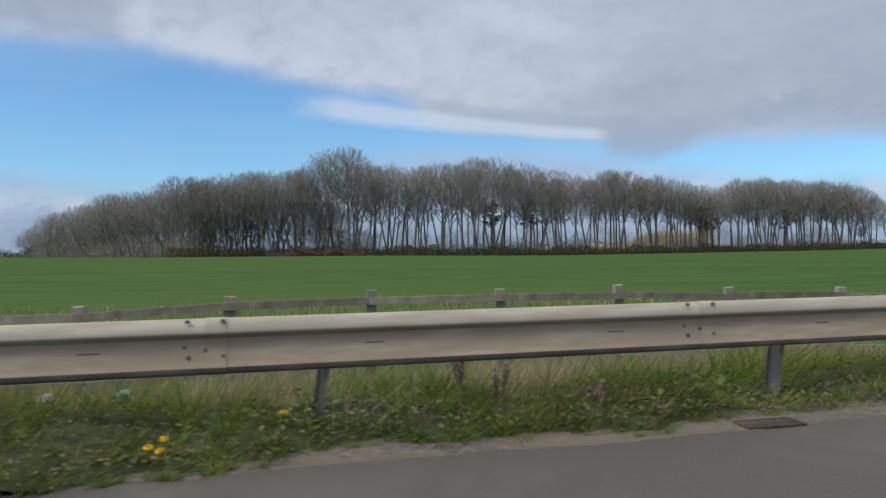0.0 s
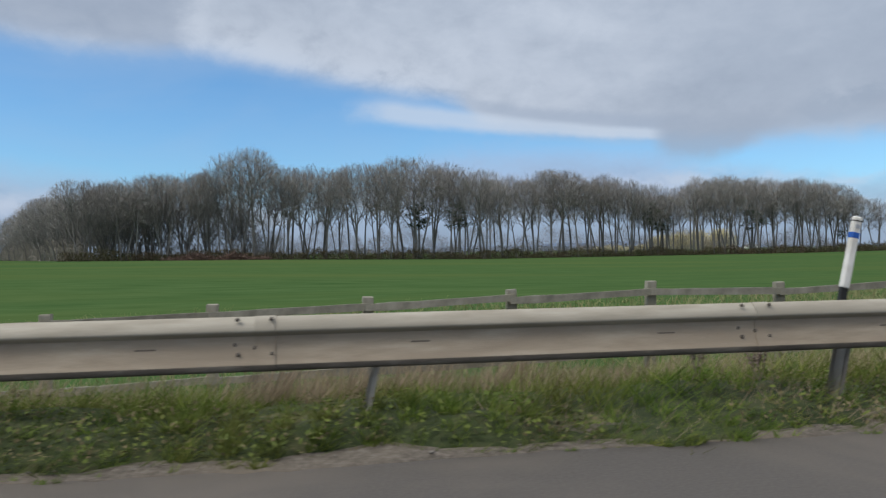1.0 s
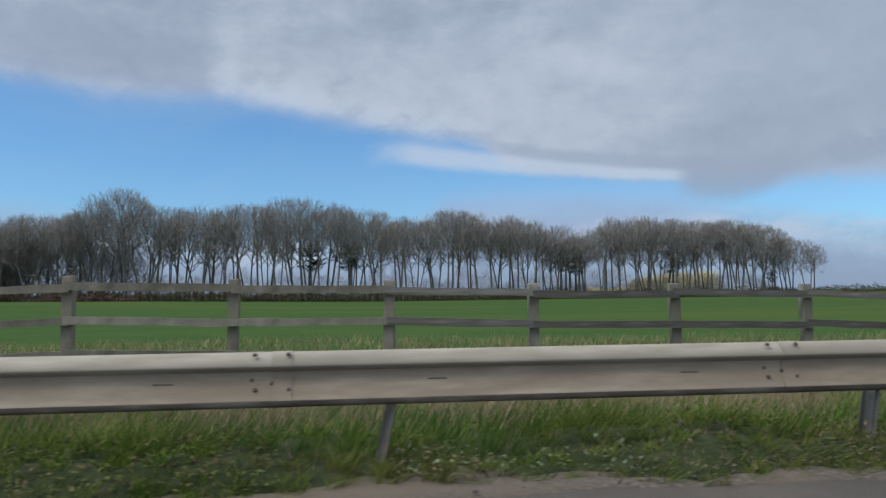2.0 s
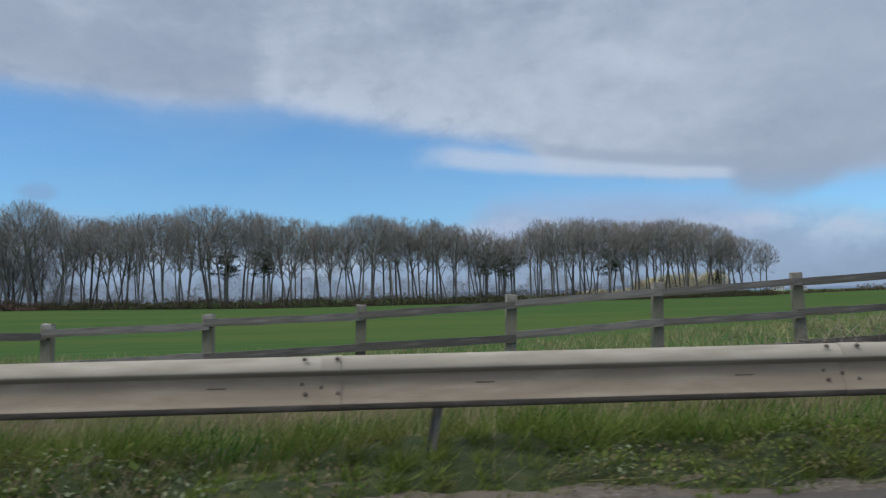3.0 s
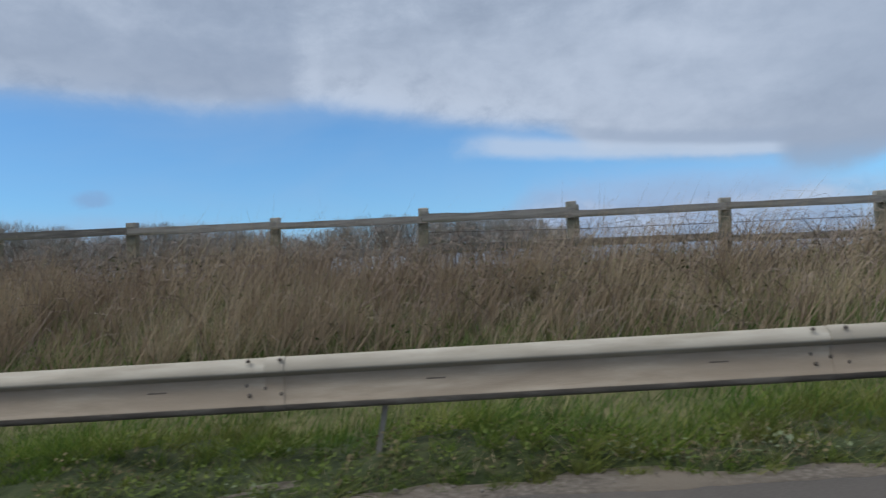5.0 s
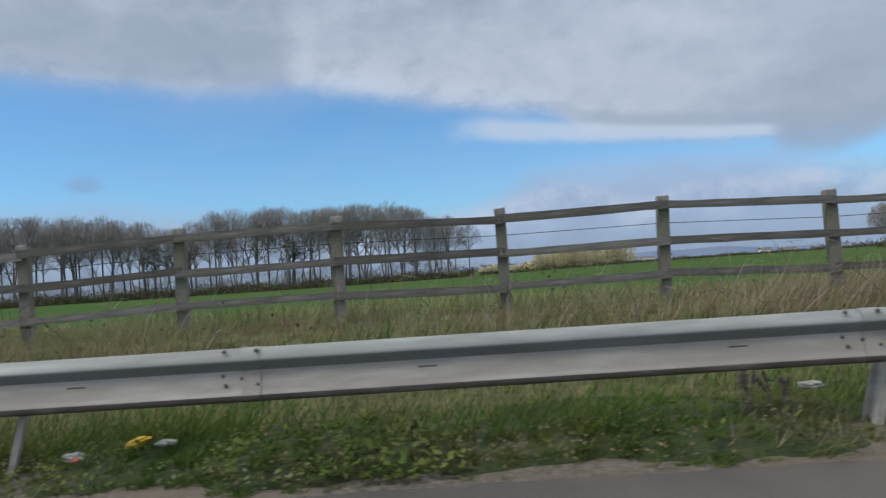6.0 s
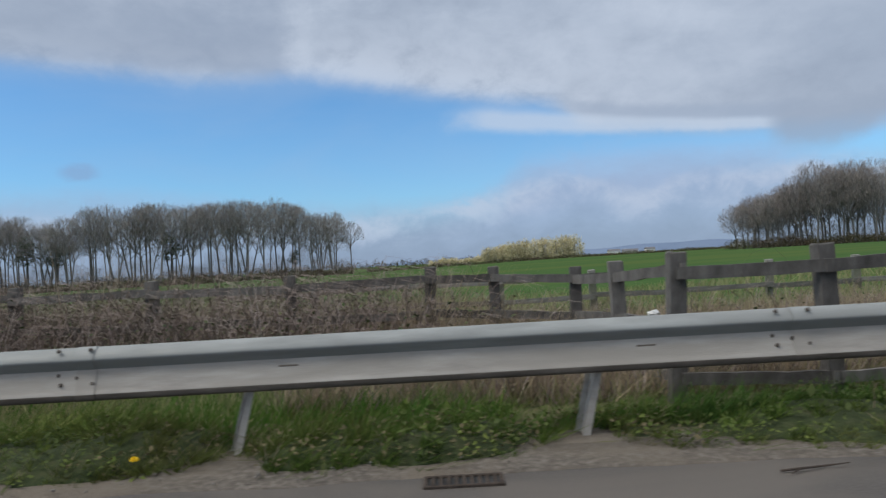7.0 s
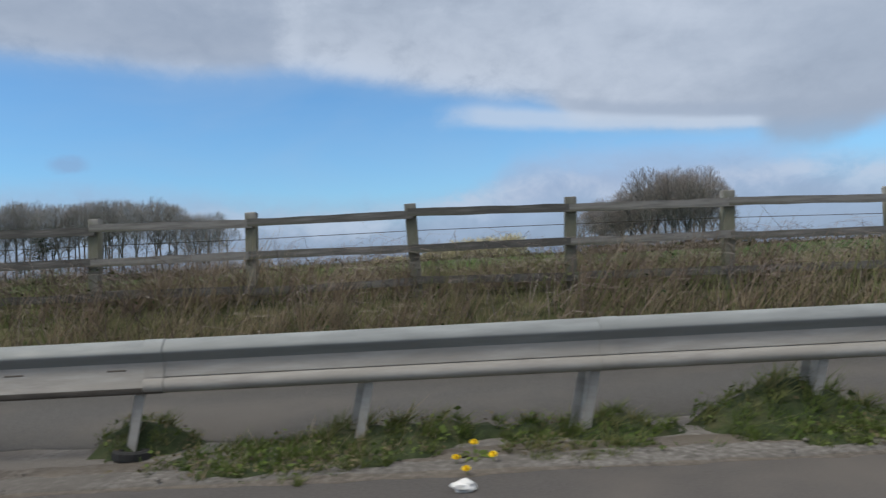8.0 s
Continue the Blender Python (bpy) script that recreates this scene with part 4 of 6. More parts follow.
hedge("willow_hedge", "low yellowish willow hedge far across the field, coloured pale as if sunlit", "hedge", (196, 436, 236, 432), 3.8, 4500, M_WILLOW_SUNLIT, 1.8, 0.2, 3.0, 9)


def build_brush_pile():
    rng = random.Random(3)
    v, f = [], []
    for i in range(900):
        x = rng.uniform(-4, 15)
        y = 137.0 + 0.19 * (x - 5) + rng.uniform(-1.4, 1.4)
        hump = 1.5 * (0.65 + 0.35 * math.sin(x * 0.9)) * (1 - abs((x - 5.5) / 10.5) ** 3)
        p = Vector((x, y, float(land(x, y)) + rng.uniform(0, max(hump, 0.1))))
        d = Vector((rng.gauss(0, 1), rng.gauss(0, 0.5), rng.gauss(0.1, 0.35))).normalized()
        tube(v, f, [p - d * 0.9, p, p + d * 0.9], [0.05, 0.045, 0.012], 3)
    tagged(new("brushwood", arr_mesh("brushwood", v, f, M_BRUSH)), "long heap of reddish cut brushwood before the wood", "brushwood", kind="stuff")


build_brush_pile()


def conifer_meshes(seed, h=8.0):
    r = random.Random(seed)
    v, f, lv, lf = [], [], [], []
    tube(v, f, [Vector((0, 0, -0.3)), Vector((0.1, 0, h * 0.5)), Vector((0, 0.1, h * 0.95))], [0.22, 0.15, 0.03], 6)
    cv, cf = [], []
    for i in range(26):
        a, z = r.uniform(0, 6.3), h * r.uniform(0.48, 0.95)
        reach = (1.0 - (z / h) ** 2 * 0.75) * r.uniform(1.2, 3.2)
        tip = Vector((math.cos(a) * reach, math.sin(a) * reach, z + r.uniform(-0.2, 0.5)))
        tube(lv, lf, [Vector((0, 0, z - 0.3)), tip], [0.06, 0.015], 3)
        for k in range(20):
            c = tip.lerp(Vector((0, 0, z)), r.uniform(-0.05, 0.65)) + Vector((r.gauss(0, 0.35), r.gauss(0, 0.35), r.gauss(0.05, 0.10)))
            d = Vector((r.gauss(0, 1), r.gauss(0, 1), r.gauss(0.3, 0.5))).normalized()
            s = d.orthogonal().normalized() * 0.07
            b = len(cv)
            cv += [tuple(c - s), tuple(c + s), tuple(c + d * 0.5)]
            cf.append((b, b + 1, b + 2))
    return arr_mesh("trunk", v, f, M_BARK), arr_mesh("branchwork", lv, lf, M_BARK), arr_mesh("foliage", cv, cf, M_CONIFER)


CONIFERS = [conifer_meshes(5), conifer_meshes(6)]
for i, (x, back, h) in enumerate([(56, 3, 14.0), (107, 2, 13.5), (112, 5, 12.0), (169, 1, 7.0), (47, 7, 13.5), (139, 3, 13.0)]):
    y = wood_front(x) + back
    t = empty("conifer", pose(x, y, float(land(x, y)), 0, 0, i * 70), "dark green conifer among bare trees", "tree", "conifers of the wood")
    s = h / 8.0
    for name, me in zip(("trunk", "branchwork", "foliage"), CONIFERS[i % 2]):
        tagged(share(name, me, t, Matrix.Diagonal((s, s, s, 1))), kind="" if name == "trunk" else "stuff")


def build_willows():
    rng = random.Random(8)
    for i in range(15):
        x = 234 + i * 3.8 + rng.uniform(-1.5, 1.5)
        f = max(0.0, (x - 234) / 56)
        h = 9 + 6.5 * f ** 0.5 + rng.uniform(-1, 1)
        v, fc = clump(1500, blob(h * 0.42, h * 0.42, h * 0.55), 1, 2.0, 0.17, 0.6, 40 + i)
        t = empty("willow_tree", pose(x, 430 + rng.uniform(-6, 6), -0.8), "yellowish willow far across the field, coloured pale as if sunlit", "tree", "far willows")
        crown = new("crown", arr_mesh("crown", v, fc, M_WILLOW_SUNLIT))
        crown.parent = t
        bv, bf = [], []
        tube(bv, bf, [Vector((0, 0, -0.5)), Vector((0.3, 0, h * 0.45)), Vector((0, 0.2, h * 0.8))], [0.4, 0.28, 0.08], 6)
        trunk = new("trunk", arr_mesh("trunk", bv, bf, M_BARK))
        trunk.parent = t


build_willows()


def house(x, y, w, d, h, turn, label):
    t = empty("farmhouse", pose(x, y, float(land(x, y)) - 0.2, 0, 0, turn), label, "house", "far farm buildings")
    part("wall", box_bm(-w / 2, w / 2, -d / 2, d / 2, 0, h, bevel=0.05), M_WHITEWALL, t)
    bm = bmesh.new()
    o, rise = 0.4, d * 0.34
    vs = [bm.verts.new(q) for q in ((-w / 2 - o, -d / 2 - o, h), (w / 2 + o, -d / 2 - o, h), (w / 2 + o, d / 2 + o, h), (-w / 2 - o, d / 2 + o, h), (-w / 2 - o, 0, h + rise), (w / 2 + o, 0, h + rise))]
    for q in ((0, 1, 5, 4), (2, 3, 4, 5), (1, 2, 5), (3, 0, 4), (3, 2, 1, 0)):
        bm.faces.new([vs[k] for k in q])
    roof = part("roof", bm, M_SLATE, t)
    part("chimney", box_bm(-w * 0.3 - 0.5, -w * 0.3 + 0.5, -0.4, 0.4, h + rise * 0.7, h + rise + 1.0, bevel=0.04), M_WHITEWALL, roof)
    for i in range(max(2, int(w / 4))):
        cx = -w / 2 + (i + 0.5) * w / max(2, int(w / 4))
        for z0 in ((0.9,) if h < 4 else (0.9, 3.4)):
            part("window", box_bm(cx - 0.55, cx + 0.55, -d / 2 - 0.03, -d / 2 + 0.05, z0, z0 + 1.2, bevel=0.01), M_PANE, t)


house(632, 985, 17, 9, 5.2, 6, "small white rendered farmhouse with slate roof")
house(652, 972, 12, 8, 4.2, -8, "white rendered farm cottage with slate roof")
house(668, 990, 20, 10, 3.4, 3, "long low white farm shed with dark roof")
house(574, 1490, 26, 12, 6.0, 4, "white rendered house at a far village")
house(612, 1500, 34, 12, 5.0, -5, "long white building at a far village")
house(648, 1475, 20, 11, 6.5, 8, "white rendered house beside village trees")


def build_hills():
    n = 220
    xs = np.linspace(-4200, 4400, n)
    top = 30 + 26 * np.sin(xs * 0.0011 + 0.6) + 9 * np.sin(xs * 0.0043) + 4 * np.sin(xs * 0.013 + 2)
    top = np.clip(top, 8, None) * (0.35 + 0.65 / (1 + np.exp(-(xs - 900) / 350)))
    v = np.concatenate([np.stack([xs, np.full(n, 4150.0), np.full(n, -20.0)], -1), np.stack([xs, np.full(n, 4300.0), top], -1), np.stack([xs, np.full(n, 4700.0), np.full(n, -20.0)], -1)])
    a = np.arange(n - 1)
    f = np.concatenate([np.stack([a, a + 1, a + n + 1, a + n], -1), np.stack([a + n, a + n + 1, a + 2 * n + 1, a + 2 * n], -1)])
    tagged(new("backdrop_hills", arr_mesh("backdrop_hills", v, f, M_HILL_HAZE, True)), "faint hills on the horizon, painted blue with haze", "hills", kind="structure")


build_hills()


# ---- grass and weeds ----
def blades(n, x_range, y_lo, y_hi, height, width, lean=0.12, spread=0.3, seed=0, keep=None, mound=0.0, tussock=0.0):
    """n leaning blades between two lines along the road; height(x, y) in metres. tussock: the width of the tufts into which they draw together."""
    rng = np.random.default_rng(seed)
    x = rng.uniform(*x_range, n)
    lo = y_lo(x) if callable(y_lo) else y_lo
    hi = y_hi(x) if callable(y_hi) else y_hi
    y = lo + (hi - lo) * rng.uniform(0, 1, n) ** (1.5 if mound else 1.0)
    if keep is not None:
        k = keep(x, y, rng)
        x, y = x[k], y[k]
    n = len(x)
    h = height(x, y) * rng.uniform(0.45, 1.25, n)
    fan_x, fan_y = np.zeros(n), np.zeros(n)
    if tussock:
        i, j = np.floor(x / tussock), np.floor(y / tussock)
        a, b = np.sin(i * 12.99 + j * 78.23) * 43758.5, np.sin(i * 39.35 + j * 11.14) * 24634.6
        a, b = a - np.floor(a), b - np.floor(b)
        cx, cy = (i + 0.2 + 0.6 * a) * tussock, (j + 0.2 + 0.6 * b) * tussock
        fan_x, fan_y = (x - cx) / tussock * 0.55 + (a - 0.5) * 0.5, (y - cy) / tussock * 0.55
        x, y = cx + (x - cx) * 0.55, cy + (y - cy) * 0.55
        h = h * (0.62 + 0.75 * b)
    z = (turf(x, y) if mound else land(x, y)) - 0.02
    a = rng.uniform(0, 6.283, n)
    w = width * rng.uniform(0.6, 1.4, n)
    dx, dy = (rng.normal(lean, spread, n) + fan_x) * h, (rng.normal(-0.05, spread, n) + fan_y) * h
    p = np.stack([x, y, z], -1)
    s = np.stack([np.cos(a) * w, np.sin(a) * w, np.zeros(n)], -1)
    tip = p + np.stack([dx, dy, h], -1)
    v = np.stack([p - s, p + s, tip], 1).reshape(-1, 3)
    return v, np.arange(3 * n).reshape(-1, 3)


def tuft(x, y):
    """Tussocks: 0 between them, 1 on top."""
    q = np.sin(x * 1.7 + 2.1 * np.sin(y * 0.9)) * np.sin(y * 3.1 + 1.3 * np.sin(x * 0.6)) + 0.5 * np.sin(x * 4.3 + y * 2.2) + 0.35 * np.sin(x * 0.37 + 1)
    return np.clip(q * 0.5 + 0.5, 0, 1)


def stuff(name, vf, mat, label, category):
    return tagged(new(name, arr_mesh(name, vf[0], vf[1], mat)), label, category, kind="stuff")


X0, X1 = -9.0, 250.0
PAVED = 226.0


def verge_front(x):
    """The ragged near edge of the grass; bare pockets open round the feet of the later posts."""
    edge = 3.88 + 0.03 * np.sin(x * 13.7 + np.sin(x * 4.1)) + 0.08 * np.sin(x * 0.55) + 0.08 * np.sin(x * 1.9 + 1) + 0.06 * np.sin(x * 5.1) - lerp_table(x, [(-3, 0.2), (-1.2, 0.16), (0.5, 0.0), (171, 0.0), (172, 0.16), (175.6, 0.16), (176.4, 0.0)])
    gap = np.min(np.abs(np.asarray(x)[:, None] - np.array([117.86] + POSTS_LATE)[None, :]), axis=1)
    return edge + lerp_table(x, [(171, 0.52), (173, 0.16), (176.5, 0.16), (178, 0.52)]) * np.exp(-(gap / 0.26) ** 2)


CLUMPS = ((226.8, 0.5, 4.15, 0.45), (228.7, 0.35, 4.2, 0.4), (230.9, 0.4, 4.2, 0.4), (233.0, 0.3, 4.25, 0.35), (235.6, 0.34, 4.50, 0.22), (236.8, 0.95, 4.2, 0.46), (238.42, 0.52, 4.2, 0.46), (239.95, 0.75, 4.25, 0.48), (242.2, 0.8, 4.2, 0.45), (245.0, 0.7, 4.2, 0.45), (247.5, 0.8, 4.2, 0.45))


def clump_dome(x, y):
    """How deep a spot lies within the lone clumps on the paved stretch: 0 outside, 1 at their middle."""
    best = np.zeros(len(x))
    for c, w, yc, deep in CLUMPS:
        wob = 1 + 0.3 * np.sin(x * 9 + c) * np.sin(y * 13 + c) + 0.2 * np.sin(x * 23 + y * 7)
        best = np.maximum(best, 1 - (((x - c + 0.5 * (yc - y) * (w > 0.9)) / w) ** 2 + ((y - yc) / deep) ** 2) * wob)
    return np.where(x < PAVED, 1.0, np.sqrt(np.clip(best, 0, 1)))


def on_verge(x, y, rng):
    clumps = clump_dome(x, y) > 0.05
    culvert = (x > 208.3) & (x < 213.6) & (y > 4.72) | (y > 5.4 - 0.6 * np.clip((x - 220.5) / 3.5, 0, 1) + 0.15 * np.sin(x * 5)) & (x > 220.5)
    return ((x < PAVED) | clumps) & ~culvert


def turf(x, y):
    """The verge heaps up into low mounds behind its ragged front."""
    q = 0.5 + 0.28 * np.sin(x * 2.6 + 1.6 * np.sin(x * 0.37)) + 0.22 * np.sin(x * 1.1 + y * 3.3) + 0.15 * np.sin(x * 6.1 - y * 4.0 + 1)
    up = np.clip((y - verge_front(x)) / 0.32, 0, 1)
    down = np.clip((lerp_table(x, [(207, 5.5), (208.3, 4.8), (213.6, 4.8), (215, 5.5), (221, 5.5), (225, 4.8)]) - y) / lerp_table(x, [(207, 0.9), (208.3, 0.45), (213.6, 0.45), (215, 0.9), (221, 0.9), (225, 0.45)]), 0, 1)
    heap = 0.17 * lerp_table(x, [(118.4, 1), (118.9, 0.4), (119.8, 0.4), (120.3, 1), (174.6, 1), (175.3, 0.45), (176.6, 0.45), (177.3, 1)]) * np.clip(q, 0.05, 1.1) * np.sin(up * 1.5708) * down
    grain = 0.012 * np.sin(x * 23 + 3 * np.sin(y * 17)) * np.sin(y * 29 + 2 * np.sin(x * 11)) * up
    return land(x, np.maximum(y, 3.96)) + np.where(on_verge(x, y, None), heap * clump_dome(x, y) * np.where(x < PAVED, 1.0, lerp_table(y, [(4.15, 0.35), (4.5, 2.7)])) + np.where(x < PAVED, 0.0, 0.03) + grain, 0)


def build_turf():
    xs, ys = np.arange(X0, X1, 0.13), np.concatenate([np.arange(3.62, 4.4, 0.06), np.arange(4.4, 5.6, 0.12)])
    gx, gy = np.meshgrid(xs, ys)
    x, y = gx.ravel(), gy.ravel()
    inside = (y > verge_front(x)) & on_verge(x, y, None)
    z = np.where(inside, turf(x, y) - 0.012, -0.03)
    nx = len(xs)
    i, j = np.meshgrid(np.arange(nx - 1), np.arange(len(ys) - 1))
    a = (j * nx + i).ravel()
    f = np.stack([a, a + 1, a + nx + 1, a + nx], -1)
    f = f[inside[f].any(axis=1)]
    tagged(new("verge_turf", arr_mesh("verge_turf", np.stack([x, y, z], -1), f, M_TURF_SHADE, True)), "low grassy mounds of turf along the road edge", "turf", kind="stuff")


build_turf()


def fine_h(x, y):
    return (0.07 + 0.15 * tuft(x, y) ** 1.5) * lerp_table(x, [(212, 1.0), (220, 1.1), (225, 1.1), (226, 0.5), (250, 0.5)]) * np.clip((y - 3.7) * 2.0, 0.35, 1) * np.where(y > 4.5, 1.45, 1.0)


def tufty(x, y, rng):
    return on_verge(x, y, rng) & (rng.uniform(0, 1, len(x)) < 0.5 + 0.8 * tuft(x * 0.8, y))


stuff("verge_grass", blades(325000, (X0, 168), lambda x: verge_front(x) - 0.05, 5.35, fine_h, 0.0042, 0.3, 0.75, 1, tufty, 0.12, 0.27), M_GRASS, "fresh green grass growing along the barrier", "grass")


M_DEEP = material("deep_green_grass", [(0.22, (0.034, 0.066, 0.014)), (0.45, (0.075, 0.132, 0.026)), (0.65, (0.135, 0.188, 0.042)), (0.9, (0.28, 0.27, 0.095))], 1.2, 0.8, island=0.34, patch=(0.105, 0.118, 0.036), patch_scale=0.7, translucent=0.3, spec=0.1)
M_LUSH = material("lush_grass", [(0.22, (0.032, 0.084, 0.016)), (0.45, (0.062, 0.142, 0.026)), (0.65, (0.10, 0.19, 0.038)), (0.88, (0.185, 0.24, 0.066))], 0.9, 0.8, island=0.3, patch=(0.10, 0.165, 0.045), patch_scale=0.5, translucent=0.35, spec=0.1)
stuff("deep_green_grass", blades(165000, (166, X1), lambda x: verge_front(x) - 0.05, 5.35, lambda x, y: fine_h(x, y) * np.where(y > 4.5, 0.72, 0.9), 0.0048, 0.6, 0.85, 81, tufty, 0.12, 0.24), M_DEEP, "thick mat of deep green grass along the barrier", "grass")
stuff("lush_grass", blades(120000, (34, 222), 4.42, lambda x: lerp_table(x, [(34, 5.4), (70, 6.2), (90, 6.9), (205, 6.8), (209, 4.8), (214, 4.8), (217, 5.6), (222, 5.2)]), lambda x, y: (0.13 + 0.15 * tuft(x * 0.9 + 1, y)) * lerp_table(x, [(34, 0.9), (60, 1.0), (200, 1.0), (222, 0.9)]), 0.0075, 0.45, 0.35, 41, lambda x, y, rng: on_verge(x, y, rng)), M_LUSH, "lush bright green grass behind the barrier", "grass")


M_MATTED = material("matted_grass", [(0.2, (0.048, 0.065, 0.02)), (0.4, (0.09, 0.12, 0.036)), (0.6, (0.15, 0.155, 0.062)), (0.82, (0.27, 0.235, 0.12))], 1.7, 0.85, island=0.3, patch=(0.10, 0.135, 0.04), patch_scale=0.9, translucent=0.25, spec=0.06)
stuff("clump_grass", blades(60000, (226, 250), 3.55, 4.65, lambda x, y: 0.03 + 0.09 * clump_dome(x, y) * (0.4 + 0.8 * tuft(x * 2, y * 2)) * lerp_table(y, [(4.15, 0.5), (4.5, 1.3)]), 0.005, 0.5, 0.7, 43, lambda x, y, rng: clump_dome(x, y) > 0.12, 0.1, 0.22), M_MATTED, "green grass clumps growing round the barrier posts", "grass")


def bank_h(x, y):
    tall = lerp_table(x, [(-10, 0.30), (40, 0.32), (80, 0.30), (95, 0.42), (101, 0.6), (105, 0.9), (116, 0.92), (120, 0.7), (126, 0.66), (131, 0.8), (140, 0.74), (160, 0.64), (169, 0.34), (174, 0.24), (179.5, 0.24), (182, 0.48), (188, 0.56), (196, 0.68), (198, 1.0), (207.5, 1.0), (209, 0.5), (214, 0.5), (219, 0.6), (228, 0.72), (240, 0.72), (244, 0.5), (250, 0.5)])
    return tall * (0.55 + 0.6 * tuft(x * 0.7, y * 0.6)) * np.clip(1.0 - lerp_table(x, [(178, 0.5), (183, 0.2)]) * (y - fence_y(x) + 0.7), 0.45, 1.0)


def bank_lo(x):
    return np.maximum(lerp_table(x, BANK_FOOT) + 0.05, 5.0) + lerp_table(x, [(-10, 0.0), (50, 0.2), (78, 0.4), (92, 1.0), (104, 1.4), (118, 1.7), (121, 2.3), (127, 2.3), (131, 1.3), (160, 1.3), (185, 1.5), (200, 1.2), (207, 0.4), (222, 0.1), (250, 0.1)])


def bank_hi(x):
    return fence_y(x) + 0.9


def bank_keep(x, y, rng):
    share_dry = lerp_table(x, [(-10, 0.95), (25, 0.95), (40, 0.9), (60, 0.8), (90, 0.65), (104, 1.0), (160, 1.0), (171, 0.4), (180, 0.4), (183, 0.85), (190, 0.95), (195.5, 0.9), (198, 0.55), (207.5, 0.55), (209, 0.9), (215, 0.8), (219, 0.55), (226, 0.5), (250, 0.55)])
    return (rng.uniform(0, 1, len(x)) < share_dry * (0.45 + 0.75 * tuft(x * 0.6 + 3, y * 0.8))) & ~((x > 209.3) & (x < 212.6) & (y < 5.4))


stuff("dry_grass", blades(540000, (X0, X1), bank_lo, bank_hi, bank_h, 0.0056, 0.38, 0.30, 2, bank_keep, 0, 0.34), M_STRAW, "tall tan dead grass leaning on the bank", "grass")
stuff("bank_grass", blades(240000, (X0, X1), 5.2, bank_hi, lambda x, y: (0.13 + 0.16 * tuft(x, y)) * lerp_table(x, [(104, 1), (112, 1.1), (160, 1.1), (168, 1.1), (190, 1.2), (219, 1.6), (250, 1.8)]), 0.007, 0.1, 0.35, 3, lambda x, y, rng: (x < 221.0 + 2.4 * rng.uniform(0, 1, len(x)) ** 2) | (y > 6.95)), M_ROUGH, "rough green grass on the bank", "grass")
stuff("field_edge_grass", blades(110000, (X0, X1), lambda x: fence_y(x) + 0.4, lambda x: fence_y(x) + 11, lambda x, y: 0.14 + 0.16 * tuft(x * 0.5, y * 0.5), 0.016, 0.05, 0.5, 4), M_ROUGH, "short grass along the edge of the field", "grass")


def stems(n, x_range, seed, reach=(0.7, 1.5), density=None, high=1.0):
    """Arching bramble stems: ribbons of four pieces."""
    rng = np.random.default_rng(seed)
    x = rng.uniform(*x_range, n)
    y = fence_y(x) + rng.uniform(-2.3, 0.8, n)
    if density is not None:
        k = rng.uniform(0, 1, n) < density(x, y)
        x, y = x[k], y[k]
    n = len(x)
    a = rng.uniform(0, 6.283, n)
    ln = rng.uniform(*reach, n)
    top = rng.uniform(0.45, 1.1, n) * high * lerp_table(x, [(100, 1), (105, 1.35), (114, 1.3), (118, 0.95), (195, 1), (198, 1.4), (208, 1.4), (209, 0.9)])
    d = np.stack([np.cos(a), np.sin(a), np.zeros(n)], -1)
    side = np.stack([-np.sin(a), np.cos(a), np.zeros(n)], -1) * 0.0032
    side[:, 2] = 0.003
    base = np.stack([x, y, land(x, y) - 0.03], -1)
    rows = []
    for f in (0, 0.3, 0.6, 0.85, 1.0):
        p = base + d * (ln * f ** 1.4)[:, None]
        p[:, 2] += top * np.sin(f * 2.3) / np.sin(1.57)
        p = p + rng.normal(0, 0.02, (n, 3))
        rows += [p - side * (1.1 - f), p + side * (1.1 - f)]
    v = np.stack(rows, 1).reshape(-1, 3)
    b = np.arange(n)[:, None] * 10
    f = np.concatenate([b + np.array([[2 * i, 2 * i + 1, 2 * i + 3, 2 * i + 2]]) for i in range(4)])
    return v, f


def bramble_density(x, y):
    along = lerp_table(x, [(90, 0.0), (99, 0.55), (104, 1), (116, 0.9), (119, 0.55), (127, 0.55), (131, 1), (160, 1), (167, 0.1), (184, 0.1), (189, 0.3), (195, 0.45), (198, 1.0), (207, 1.0), (209, 0.1), (216, 0.3), (219, 0.95), (230, 0.9), (250, 0.4)])
    return along * np.clip((y - fence_y(x) + 2.6) / 1.5, 0.15, 1) * np.where((x > 221) & (y < 7.1), 0, 1)


stuff("brambles", stems(42000, (92, 250), 5, (0.4, 1.0), bramble_density, 0.72), M_BRAMBLE, "tangled bare brown bramble stems on the bank", "brambles")
stuff("bramble_thicket", stems(20000, (99, 121), 61, (0.4, 1.1), lambda x, y: lerp_table(x, [(99, 0.2), (103, 1.0), (112, 1.0), (116, 0.6), (121, 0.2)]) * np.clip((y - fence_y(x) + 1.9) / 1.4, 0, 1), 0.72), M_BRAMBLE, "dense bramble thicket grown through the fence", "brambles")
stuff("bramble_thicket", stems(6000, (226, 246), 62, (0.4, 1.0), lambda x, y: np.clip((y - fence_y(x) + 1.2) / 1.0, 0, 1) * (y > 7.1), 0.6), M_BRAMBLE, "low bramble thicket along the foot of the fence", "brambles")
stuff("bramble_thicket", stems(9000, (195.5, 207.5), 63, (0.4, 1.1), lambda x, y: lerp_table(x, [(195.5, 0.2), (198, 1.0), (206, 1.0), (207.5, 0.3)]) * np.clip((y - fence_y(x) + 1.9) / 1.4, 0, 1), 0.66), M_BRAMBLE, "tall bramble thicket hiding the low fence", "brambles")
